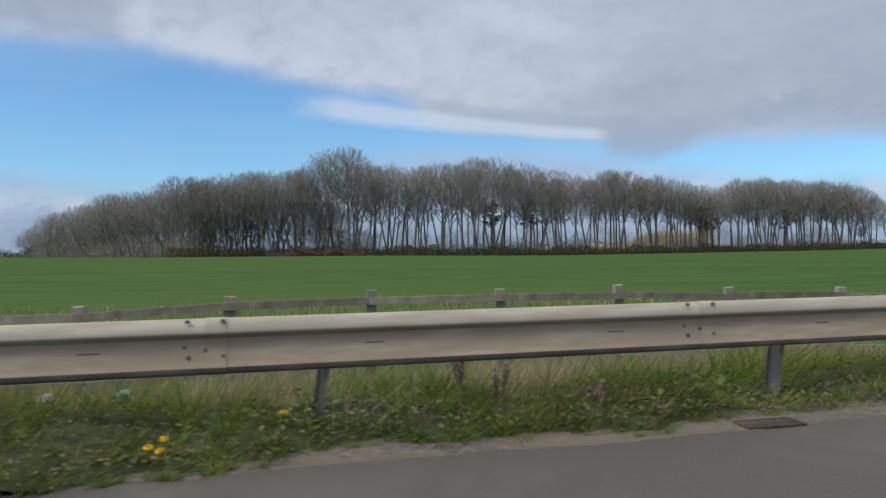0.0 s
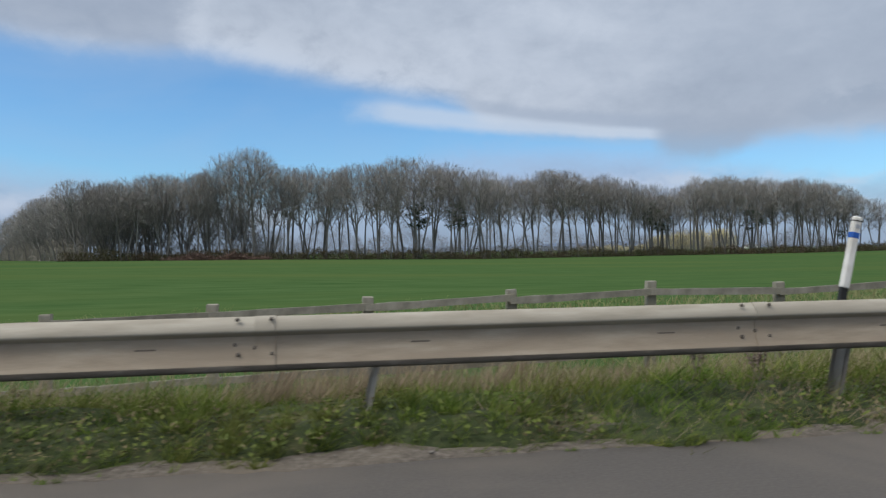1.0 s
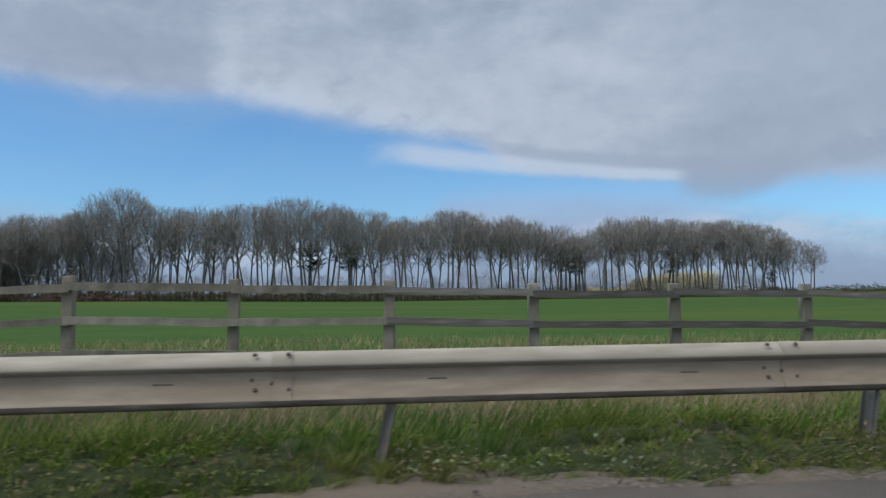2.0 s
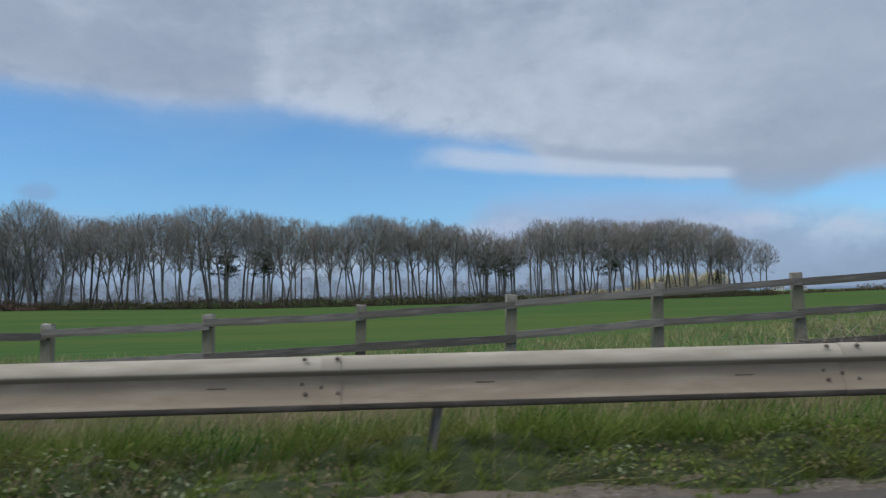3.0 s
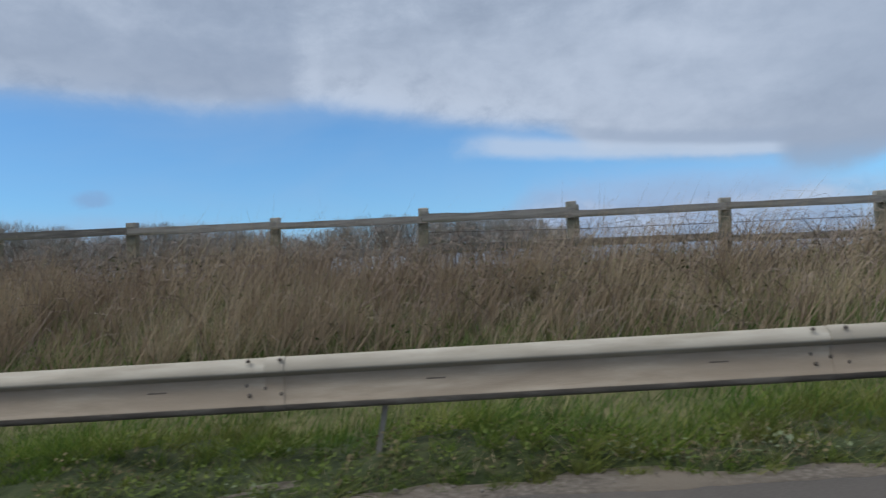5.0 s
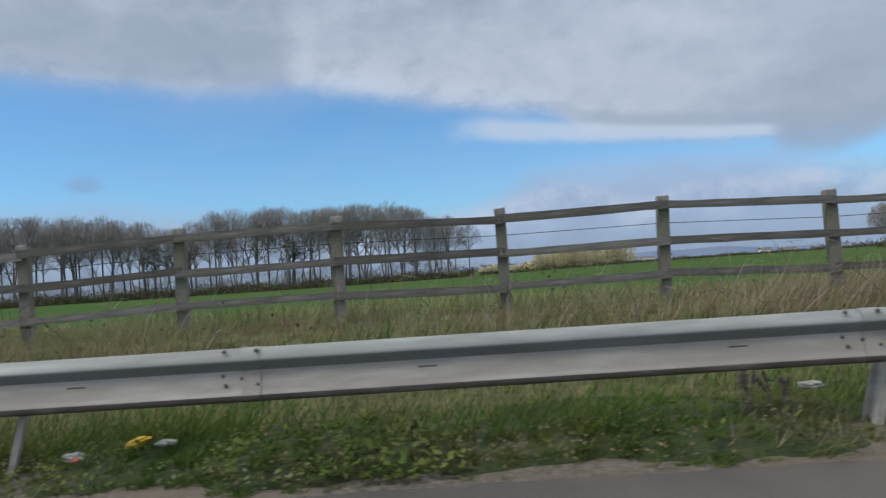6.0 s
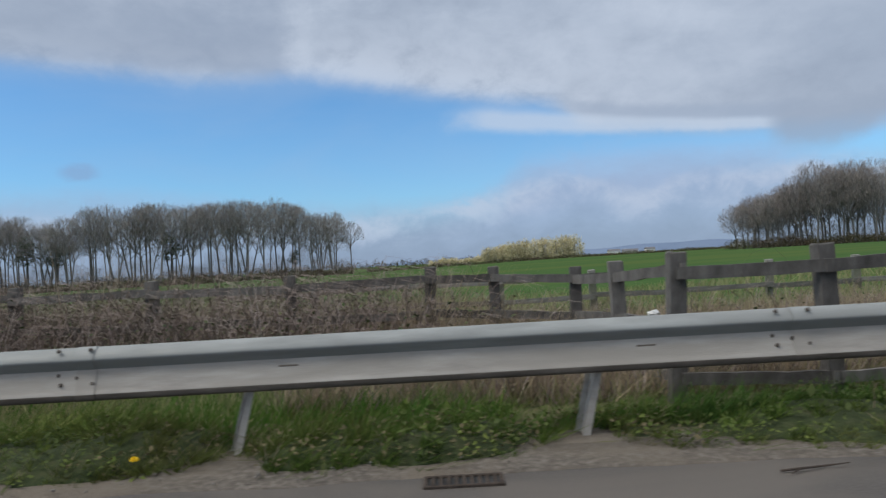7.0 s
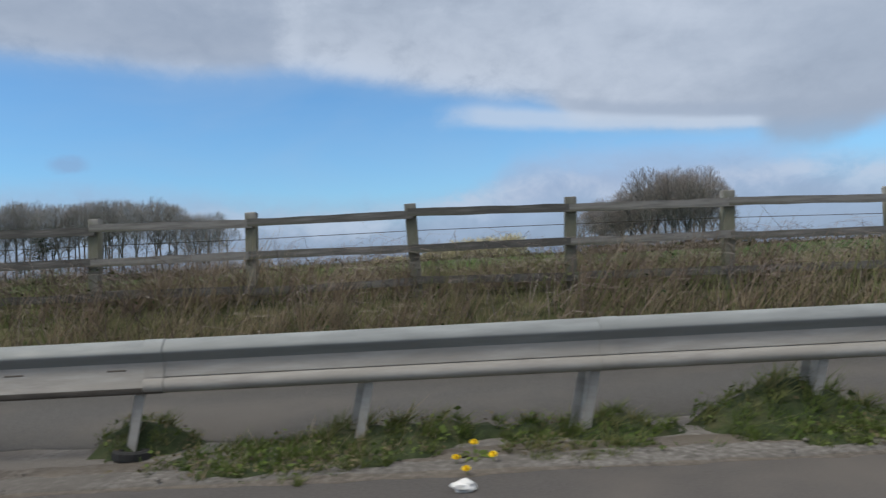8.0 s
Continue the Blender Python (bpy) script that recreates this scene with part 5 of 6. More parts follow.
stuff("bramble_shoots", stems(900, (98, 250), 6, (0.5, 1.2), lambda x, y: bramble_density(x, y) * (y > fence_y(x) - 0.7) * 0.6, 1.0), M_BRAMBLE, "long bramble shoots arching over the fence", "brambles")


def leaves(n, x_range, y_lo, y_hi, size, seed, keep, mound=0.12):
    rng = np.random.default_rng(seed)
    x = rng.uniform(*x_range, n)
    lo = y_lo(x) if callable(y_lo) else y_lo
    y = lo + (y_hi - lo) * rng.uniform(0, 1, n) ** 1.5
    k = keep(x, y, rng)
    x, y = x[k], y[k]
    n = len(x)
    z = turf(x, y) + rng.uniform(0.0, 0.11, n) * np.where(x < PAVED, 1.0, 0.5)
    a, tilt = rng.uniform(0, 6.283, n), rng.normal(0.3, 0.45, n)
    s = size * rng.uniform(0.5, 1.4, n)
    u = np.stack([np.cos(a) * np.cos(tilt), np.sin(a) * np.cos(tilt), np.sin(tilt)], -1)
    w = np.stack([-np.sin(a), np.cos(a), rng.normal(0, 0.3, n)], -1)
    p = np.stack([x, y, z], -1)
    v = np.stack([p, p + (u * 0.55 + w * 0.42) * s[:, None], p + u * s[:, None] * 1.15, p + (u * 0.5 - w * 0.42) * s[:, None]], 1).reshape(-1, 3)
    return v, np.arange(4 * n).reshape(-1, 4)


def weed_keep(x, y, rng):
    patch = np.sin(x * 0.9 + 0.4) + 0.7 * np.sin(x * 0.27 + 1) + 0.5 * np.sin(x * 2.7)
    return (patch > -0.25) & on_verge(x, y, rng) & (rng.uniform(0, 1, len(x)) < lerp_table(x, [(150, 0.75), (170, 1.0), (208, 1.0), (218, 0.6), (250, 0.5)]))


stuff("weeds", leaves(95000, (X0, X1), verge_front, 4.65, 0.028, 7, weed_keep), M_LEAF, "low broad-leaved weeds and clover at the road edge", "weeds")
stuff("matted_grass", blades(95000, (X0, X1), lambda x: verge_front(x) - 0.06, 4.75, lambda x, y: 0.045 + 0.10 * tuft(x * 1.3 + 2, y * 1.2), 0.0042, 1.1, 1.25, 42, lambda x, y, rng: on_verge(x, y, rng) & (rng.uniform(0, 1, len(x)) < (0.25 + 0.8 * tuft(x * 0.45 + 7, y * 0.7)) * lerp_table(x, [(-10, 1.0), (80, 1.0), (100, 0.7), (160, 0.7), (172, 0.35), (250, 0.35)])), 0.12, 0.30), M_MATTED, "matted olive and straw-coloured old grass along the verge", "grass")
stuff("trailing_weeds", leaves(420, (177.2, 178.3), lambda x: verge_front(x) - 0.12, 4.15, 0.045, 82, lambda x, y, rng: ((x - 177.75) / 0.5) ** 2 + ((y - 3.95) / 0.24) ** 2 < 1), M_LEAF, "dull green trailing leaves spilling onto the road edge", "weeds")
stuff("dock_leaves", leaves(4000, (X0, X1), lambda x: verge_front(x) + 0.1, 5.2, 0.06, 8, lambda x, y, rng: (np.sin(x * 0.61) + np.sin(x * 2.3 + 2) > 0.7) & on_verge(x, y, rng)), M_LEAF, "larger dock leaves in the verge", "weeds")


def withered_keep(x, y, rng):
    patch = np.sin(x * 1.3 + 2.0) + 0.8 * np.sin(x * 0.43 + 0.5) + 0.5 * np.sin(x * 3.7)
    return (patch > lerp_table(x, [(-1, 0.2), (0.3, -0.7), (3.4, -0.7), (4.5, 0.1)])) & on_verge(x, y, rng)


stuff("withered_weeds", leaves(80000, (X0, X1), lambda x: verge_front(x) - 0.03, 4.6, 0.024, 21, withered_keep), M_WITHERED, "brown withered weeds along the front of the verge", "weeds")
stuff("dead_grass_stems", blades(60000, (X0, X1), lambda x: verge_front(x) + 0.05, 5.3, lambda x, y: 0.08 + 0.12 * tuft(x + 5, y), 0.003, 0.3, 0.6, 22, lambda x, y, rng: on_verge(x, y, rng) & (rng.uniform(0, 1, len(x)) < np.clip(0.5 * np.sin(x * 0.8 + 1) + 0.4 * np.sin(x * 2.9) + 0.1, 0, 1)), 0.1), M_STRAW, "pale dead grass stems lying in the verge", "grass")


def bramble_leaves(n, seed):
    """Small dark leaves scattered through the brambles, up to their tops."""
    rng = np.random.default_rng(seed)
    x = rng.uniform(97, 250, n)
    y = fence_y(x) + rng.uniform(-2.4, 0.5, n)
    k = rng.uniform(0, 1, n) < bramble_density(x, y) * np.clip(0.5 + np.sin(x * 1.1) * np.sin(y * 2.3 + x * 0.4) + lerp_table(x, [(100, -0.25), (165, -0.25), (190, 0.3), (197, 0.7), (208, 0.7), (212, 0.2), (250, 0.2)]), 0, 1)
    x, y = x[k], y[k]
    n = len(x)
    z = land(x, y) + rng.uniform(0.05, 0.85, n) * lerp_table(x, [(97, 0.55), (165, 0.55), (190, 0.6), (197, 0.95), (207.5, 0.95), (209, 0.6), (219, 0.6), (250, 0.55)])
    a, tilt, s = rng.uniform(0, 6.283, n), rng.normal(0.0, 0.5, n), rng.uniform(0.02, 0.05, n)[:, None]
    u = np.stack([np.cos(a) * np.cos(tilt), np.sin(a) * np.cos(tilt), np.sin(tilt)], -1) * s
    w = np.stack([-np.sin(a), np.cos(a), rng.normal(0, 0.4, n)], -1) * s
    p = np.stack([x, y, z], -1)
    v = np.stack([p, p + u * 0.55 + w * 0.42, p + u * 1.15, p + u * 0.5 - w * 0.42], 1).reshape(-1, 3)
    return v, np.arange(4 * n).reshape(-1, 4)


stuff("bramble_leaves", bramble_leaves(105000, 23), M_BRAMBLE_LEAF, "dull green leaves among the bramble stems", "brambles")


def culvert_scrub(n, seed):
    """Dead brown growth in the hollow behind the culvert fence: short leaning stalks."""
    rng = np.random.default_rng(seed)
    x, y = rng.uniform(206.5, 217.5, n), rng.uniform(5.2, 8.2, n)
    h = rng.uniform(0.2, 0.62, n) * (0.6 + 0.5 * tuft(x * 1.3, y))
    p = np.stack([x, y, land(x, y) - 0.02], -1)
    a, w = rng.uniform(0, 6.283, n), rng.uniform(0.004, 0.009, n)
    s = np.stack([np.cos(a) * w, np.sin(a) * w, np.zeros(n)], -1)
    tip = p + np.stack([rng.normal(0.1, 0.5, n) * h, rng.normal(0, 0.4, n) * h, h], -1)
    return np.stack([p - s, p + s, tip], 1).reshape(-1, 3), np.arange(3 * n).reshape(-1, 3)


stuff("culvert_scrub", culvert_scrub(26000, 31), M_STRAW, "dead brown growth in the hollow behind the culvert fence", "scrub")
stuff("culvert_brambles", culvert_scrub(12000, 32), M_BRAMBLE, "dark bramble stalks in the hollow behind the culvert fence", "brambles")
stuff("pale_weeds", leaves(42000, (X0, X1), verge_front, 4.45, 0.028, 24, lambda x, y, rng: (np.sin(x * 2.1 + 0.7) + 0.8 * np.sin(x * 0.71 + 2) + 0.4 * np.sin(x * 5.3) > 0.75) & (np.sin(y * 9 + x * 1.7) > -0.3) & on_verge(x, y, rng) & (x < 206)), M_PALE_LEAF, "pale grey-green leafy weeds in clumps along the verge", "weeds")


def dry_tuft(x, y, h, seed, mat):
    """A lone tuft of dead grass leaning with the traffic."""
    rng = np.random.default_rng(seed)
    n = 260
    a, w = rng.uniform(0, 6.283, n), rng.uniform(0.002, 0.004, n)
    p = np.stack([rng.normal(0, 0.10, n), rng.normal(0, 0.06, n), np.zeros(n)], -1)
    s = np.stack([np.cos(a) * w, np.sin(a) * w, np.zeros(n)], -1)
    k = rng.uniform(0.4, 1.1, n) * h
    tip = p + np.stack([rng.normal(0.5, 0.35, n) * k, rng.normal(0, 0.3, n) * k, k], -1)
    ob = new("grass_tuft", arr_mesh("grass_tuft", np.stack([p - s, p + s, tip], 1).reshape(-1, 3), np.arange(3 * n).reshape(-1, 3), mat))
    ob.matrix_basis = pose(x, y, float(turf(np.array([x]), np.array([y]))[0]) - 0.03)
    tagged(ob, "pale tuft of dead grass standing in the green verge", "grass tuft", "dead grass tufts")


for i, (x, y, h) in enumerate([(135.06, 4.2, 0.30), (135.3, 4.35, 0.26), (132.2, 4.05, 0.13), (131.6, 4.1, 0.14), (193.9, 4.05, 0.2), (194.5, 4.1, 0.22), (2.1, 4.3, 0.2)]):
    dry_tuft(x, y, h, 70 + i, M_STRAW if i < 2 else M_MATTED)


def dead_dock(x, y, h, seed):
    """A dead dock plant: a few brown stalks with ragged seed heads."""
    r = random.Random(seed)
    thing = empty("dead_dock", pose(x, y, float(turf(np.array([x]), np.array([y]))[0]) - 0.03), "dead brown dock plant standing in the verge", "weed", "dead docks")
    for k in range(5):
        v, f = [], []
        a, out = r.uniform(0, 6.3), r.uniform(0.03, 0.12)
        top = Vector((math.cos(a) * out, math.sin(a) * out, h * r.uniform(0.65, 1.0)))
        base = Vector((r.uniform(-0.04, 0.04), r.uniform(-0.04, 0.04), 0))
        mid = base.lerp(top, 0.5) + Vector((r.uniform(-0.02, 0.02), 0, 0.02))
        tube(v, f, [base, mid, top], [0.005, 0.004, 0.002], 4)
        stalk = new("stalk", arr_mesh("stalk", v, f, M_BRAMBLE))
        stalk.parent = thing
        v, f = [], []
        for i in range(70):
            q = mid.lerp(top, r.uniform(0.0, 1.05))
            d = Vector((r.gauss(0, 1), r.gauss(0, 1), r.gauss(0.4, 0.6))).normalized() * r.uniform(0.012, 0.034)
            s = d.orthogonal().normalized() * 0.008
            b = len(v)
            v += [tuple(q - s), tuple(q + s), tuple(q + d)]
            f.append((b, b + 1, b + 2))
        head = new("seed_head", arr_mesh("seed_head", v, f, M_BRAMBLE))
        head.parent = stalk


for i, (x, y, h) in enumerate([(1.12, 4.55, 0.42), (1.36, 4.45, 0.36), (1.97, 4.15, 0.22), (32.3, 4.75, 0.36), (32.75, 4.7, 0.30), (180.05, 4.45, 0.42), (180.2, 4.35, 0.3)]):
    dead_dock(x, y, h, 50 + i)


# ---- signs, marker posts, cabinet ----
M_BLUE = material("sign_blue", [(0.3, (0.012, 0.075, 0.33)), (0.7, (0.02, 0.10, 0.40))], 3.0, 0.45)
M_BLUEFOIL = material("blue_foil", [(0.3, (0.10, 0.25, 0.65)), (0.7, (0.45, 0.6, 0.85))], 14.0, 0.3)
M_BAG = material("grey_green_plastic", [(0.3, (0.15, 0.20, 0.18)), (0.7, (0.26, 0.33, 0.30))], 12.0, 0.5)
M_DARKBAG = material("dark_grey_plastic", [(0.3, (0.03, 0.034, 0.045)), (0.7, (0.07, 0.076, 0.095))], 12.0, 0.45)
M_DULL = material("dirty_pale_plastic", [(0.3, (0.24, 0.24, 0.225)), (0.7, (0.46, 0.455, 0.43))], 14.0, 0.6)
M_WHITE = material("white_plastic", [(0.3, (0.62, 0.61, 0.58)), (0.7, (0.80, 0.79, 0.77))], 8.0, 0.5, patch=(0.58, 0.56, 0.51), patch_scale=3.0)
M_YELLOW = material("sign_yellow", [(0.3, (0.60, 0.42, 0.20)), (0.7, (0.70, 0.50, 0.25))], 6.0, 0.5)
M_BLACK = material("black_paint", [(0.3, (0.012, 0.012, 0.013)), (0.7, (0.03, 0.03, 0.03))], 8.0, 0.5)
M_GREY = material("grey_painted_steel", [(0.3, (0.30, 0.32, 0.35)), (0.7, (0.40, 0.42, 0.45))], 3.0, 0.5, patch=(0.33, 0.35, 0.36), patch_scale=2.0)
M_RUST = material("rusty_iron", [(0.3, (0.032, 0.025, 0.02)), (0.7, (0.08, 0.06, 0.048))], 14.0, 0.85, bump=0.6, bump_scale=60)
M_CONCRETE = material("concrete", [(0.3, (0.26, 0.25, 0.235)), (0.7, (0.42, 0.41, 0.39))], 9.0, 0.9, bump=0.5, bump_scale=60)
M_PETAL = material("dandelion_petals", [(0.3, (0.80, 0.56, 0.01)), (0.7, (0.88, 0.66, 0.02))], 20.0, 0.7)
M_STALK = material("stalk", [(0.3, (0.08, 0.13, 0.03)), (0.7, (0.14, 0.19, 0.05))], 20.0, 0.6)
M_BOTTLE = material("clouded_bottle", [(0.3, (0.12, 0.24, 0.25)), (0.7, (0.22, 0.37, 0.38))], 6.0, 0.25)
M_RED = material("red_plastic", [(0.3, (0.42, 0.06, 0.05)), (0.7, (0.60, 0.12, 0.10))], 12.0, 0.4)
M_YELLOWBAG = material("yellow_wrapper", [(0.3, (0.60, 0.36, 0.02)), (0.7, (0.75, 0.50, 0.04))], 9.0, 0.4)
M_RUBBER = material("black_rubber", [(0.3, (0.012, 0.012, 0.012)), (0.7, (0.03, 0.029, 0.028))], 12.0, 0.8)


def lettering(text, size, mat, parent, m, bold=0.012):
    cu = bpy.data.curves.new("lettering", "FONT")
    cu.body, cu.size, cu.align_x, cu.align_y = text, size, "CENTER", "CENTER"
    cu.extrude, cu.offset = 0.0012, bold * size
    tmp = bpy.data.objects.new("lettering_source", cu)
    scene.collection.objects.link(tmp)
    me = bpy.data.meshes.new_from_object(tmp)
    bpy.data.objects.remove(tmp)
    bpy.data.curves.remove(cu)
    me.name = "lettering"
    me.materials.clear()
    me.materials.append(mat)
    return share("lettering", me, parent, m)


def rounded_plate(w, h, thick, r, mat, name, parent, m, label=""):
    """A plate in the xz plane, facing -y, with rounded corners."""
    bm = bmesh.new()
    ring = []
    for cx, cz, a0 in ((w / 2 - r, h / 2 - r, 0), (-w / 2 + r, h / 2 - r, 90), (-w / 2 + r, -h / 2 + r, 180), (w / 2 - r, -h / 2 + r, 270)):
        for k in range(6):
            a = radians(a0 + 18 * k)
            ring.append((cx + r * math.cos(a), cz + r * math.sin(a)))
    front = [bm.verts.new((x, 0, z)) for x, z in ring]
    back = [bm.verts.new((x, thick, z)) for x, z in ring]
    bm.faces.new(front), bm.faces.new(back[::-1])
    for i in range(len(ring)):
        j = (i + 1) % len(ring)
        bm.faces.new((front[j], front[i], back[i], back[j]))
    bmesh.ops.recalc_face_normals(bm, faces=bm.faces)
    ob = part(name, bm, mat, parent, label)
    ob.matrix_basis = m
    return ob


def pole(h0, h1, r, mat, parent, name="post", m=None):
    bm = bmesh.new()
    bmesh.ops.create_cone(bm, cap_ends=True, segments=16, radius1=r, radius2=r, depth=h1 - h0, matrix=pose(0, 0, (h0 + h1) / 2))
    ob = part(name, bm, mat, parent)
    ob.matrix_basis = m or Matrix.Identity(4)
    return ob


def location_sign():
    t = empty("location_sign", pose(134.53, 5.30, float(land(134.72, 5.3)) + 0.07, -8, 4.0, -70), "blue road location sign with yellow figures on a grey post", "road sign")
    pole(-0.3, 2.05, 0.034, M_STEEL_DUSTY, t)
    plate = rounded_plate(0.52, 1.06, 0.004, 0.03, M_WHITE, "panel", t, pose(0, -0.055, 1.72))
    face = rounded_plate(0.485, 1.025, 0.002, 0.025, M_BLUE, "panel_face", t, pose(0, -0.0585, 1.72), "blue face with white edge")
    for text, z, s in (("M55", 0.30, 0.215), ("A", 0.0, 0.215), ("15.5", -0.30, 0.215)):
        lettering(text, s, M_YELLOW, t, pose(0, -0.0605, 1.72 + z, 90), 0.02)
    part("bracket", box_bm(-0.2, 0.2, -0.052, -0.03, 1.95, 2.0, bevel=0.004), M_GREY, t)
    part("bracket", box_bm(-0.2, 0.2, -0.052, -0.03, 1.42, 1.47, bevel=0.004), M_GREY, t)


def structure_sign():
    t = empty("structure_sign", pose(213.27, 5.30, float(land(213.27, 5.3)), 0, 7, 2), "small white sign with black border and lettering on a grey post", "road sign")
    pole(-0.3, 1.66, 0.034, M_GREY, t)
    rounded_plate(0.92, 0.305, 0.004, 0.035, M_BLACK, "panel", t, pose(0, -0.05, 1.49))
    rounded_plate(0.885, 0.27, 0.002, 0.022, M_WHITE, "panel_face", t, pose(0, -0.0535, 1.49), "white face")
    lettering("Buried structure", 0.112, M_BLACK, t, pose(0, -0.0555, 1.552, 90), 0.015)
    lettering("M55//15.60/0", 0.112, M_BLACK, t, pose(0, -0.0555, 1.43, 90), 0.015)
    part("bracket", box_bm(-0.12, 0.12, -0.046, -0.02, 1.52, 1.56, bevel=0.004), M_GREY, t)
    part("cap", box_bm(-0.04, 0.04, -0.04, 0.04, 1.655, 1.69, bevel=0.01), M_GREY, t)


def marker_post(x, y):
    t = empty("marker_post", pose(x, y, 0.045, 0, 13, 0), "slim white marker post with a blue band behind the barrier", "marker post", "marker posts")
    part("base", box_bm(-0.03, 0.03, -0.016, 0.016, 0.44, 0.83, bevel=0.006), M_BLACK, t, "black lower sleeve")
    part("bracket", box_bm(-0.05, 0.03, -0.075, 0.0, 0.50, 0.55, bevel=0.004), M_BLACK, t, "clamp on the back of the beam")
    body = box_bm(-0.034, 0.034, -0.022, 0.022, 0.80, 1.335, bevel=0.012)
    part("body", body, M_WHITE, t)
    part("band", box_bm(-0.0365, 0.0365, -0.0245, 0.0245, 1.165, 1.225, bevel=0.012), M_BLUE, t, "blue band")
    part("top_band", box_bm(-0.0365, 0.0365, -0.0245, 0.0245, 1.298, 1.304, bevel=0.001), M_BLACK, t, "thin dark line under the cap")
    part("figures", box_bm(-0.018, 0.018, -0.0245, -0.021, 1.245, 1.275, bevel=0.001), M_GREY, t, "unreadable small figures")


def cabinet():
    t = empty("roadside_cabinet", pose(95.12, 7.75, float(land(95.12, 7.75)) - 0.05, 0, 0, 3), "pale grey steel roadside cabinet with a notice plate", "cabinet")
    z = 1.14 - t.location.z
    part("body", box_bm(-0.205, 0.205, -0.16, 0.16, -0.05, z - 0.07, bevel=0.012), M_GREY, t)
    part("lid", box_bm(-0.23, 0.23, -0.185, 0.185, z - 0.072, z, bevel=0.016), M_GREY, t)
    door = part("door", box_bm(-0.185, 0.185, -0.172, -0.158, 0.05, z - 0.10, bevel=0.004), M_GREY, t)
    part("handle", box_bm(0.12, 0.145, -0.19, -0.17, 0.42, 0.54, bevel=0.005), M_BLACK, door)
    part("notice", box_bm(-0.15, 0.15, -0.176, -0.1715, z - 0.27, z - 0.13, bevel=0.001), M_WHITE, door, "white notice plate")
    part("notice_lines", box_bm(-0.10, 0.08, -0.1775, -0.1765, z - 0.19, z - 0.175, bevel=0.0005), M_BLACK, door, "unreadable line of print")
    part("plinth", box_bm(-0.24, 0.24, -0.2, 0.2, -0.3, 0.03, bevel=0.02), M_CONCRETE, t)


location_sign()
structure_sign()
for x, y in ((33.10, 4.44), (134.45, 4.40), (233.38, 4.40)):
    marker_post(x, y)
cabinet()


# ---- drains, litter, flowers ----
def drain(x, y):
    t = empty("drain_grate", pose(x, y, 0.004) @ Matrix.Diagonal((0.82, 0.85, 1, 1)), "rusty iron drain grate at the road edge", "drain", "drains")
    for q in ((-0.26, 0.26, -0.105, -0.085), (-0.26, 0.26, 0.085, 0.105), (-0.26, -0.235, -0.085, 0.085), (0.235, 0.26, -0.085, 0.085)):
        part("frame", box_bm(*q, -0.06, 0.012, bevel=0.004), M_RUST, t)
    for i in range(9):
        part("bar", box_bm(-0.206 + i * 0.05, -0.186 + i * 0.05, -0.085, 0.085, -0.05, 0.010, bevel=0.003), M_RUST, t)
    # a solid black block gives the pit's shade between the bars
    part("pit", box_bm(-0.235, 0.235, -0.085, 0.085, -0.058, 0.0), M_BLACK, t, "black block painting the shade of the pit under the bars")


for x, y in ((2.97, 3.78), (84.95, 3.80), (105.7, 3.82), (207.92, 3.60), (228.85, 3.55)):
    drain(x, y)


def dandelion(x, y, h, seed):
    r = random.Random(seed)
    t = empty("dandelion", pose(x, y, float(turf(np.array([x]), np.array([y]))[0]) - 0.03), "yellow dandelion in flower in the verge", "flower", "dandelions")
    v, f = [], []
    tube(v, f, [Vector((0, 0, -0.02)), Vector((0.005, -0.003, h * 0.5)), Vector((0.0, -0.01, h))], [0.004, 0.0035, 0.003], 5)
    st = new("stalk", arr_mesh("stalk", v, f, M_STALK))
    st.parent = t
    v, f = [], []
    for ring, (n, rad, up) in enumerate(((20, 0.027, 0.002), (16, 0.023, 0.010), (12, 0.015, 0.016), (8, 0.008, 0.019), (5, 0.004, 0.020))):
        for k in range(n):
            a = 6.283 * k / n + ring * 0.2 + r.uniform(-0.08, 0.08)
            c, s = math.cos(a), math.sin(a)
            b = len(v)
            v += [(0, -0.01, h + up * 0.4), (c * rad * 0.7 - s * 0.006, s * rad * 0.7 + c * 0.006 - 0.012, h + up), (c * rad, s * rad - 0.014, h + up + 0.004), (c * rad * 0.7 + s * 0.006, s * rad * 0.7 - c * 0.006 - 0.012, h + up)]
            f.append((b, b + 1, b + 2, b + 3))
    fl = new("flower_head", arr_mesh("flower_head", v, f, M_PETAL))
    fl.parent = t
    fl.matrix_basis = pose(0, 0, h, r.uniform(8, 25), r.uniform(-12, 12), 0) @ pose(0, 0, -h)
    v, f = [], []
    for k in range(9):
        a = 6.283 * k / 9 + r.uniform(-0.2, 0.2)
        c, s = math.cos(a), math.sin(a)
        b = len(v)
        v += [(0, 0, 0.01), (c * 0.07 - s * 0.016, s * 0.07 + c * 0.016, 0.035), (c * 0.14, s * 0.14, 0.02), (c * 0.07 + s * 0.016, s * 0.07 - c * 0.016, 0.03)]
        f.append((b, b + 1, b + 2, b + 3))
    lv = new("leaves", arr_mesh("leaves", v, f, M_LEAF))
    lv.parent = t


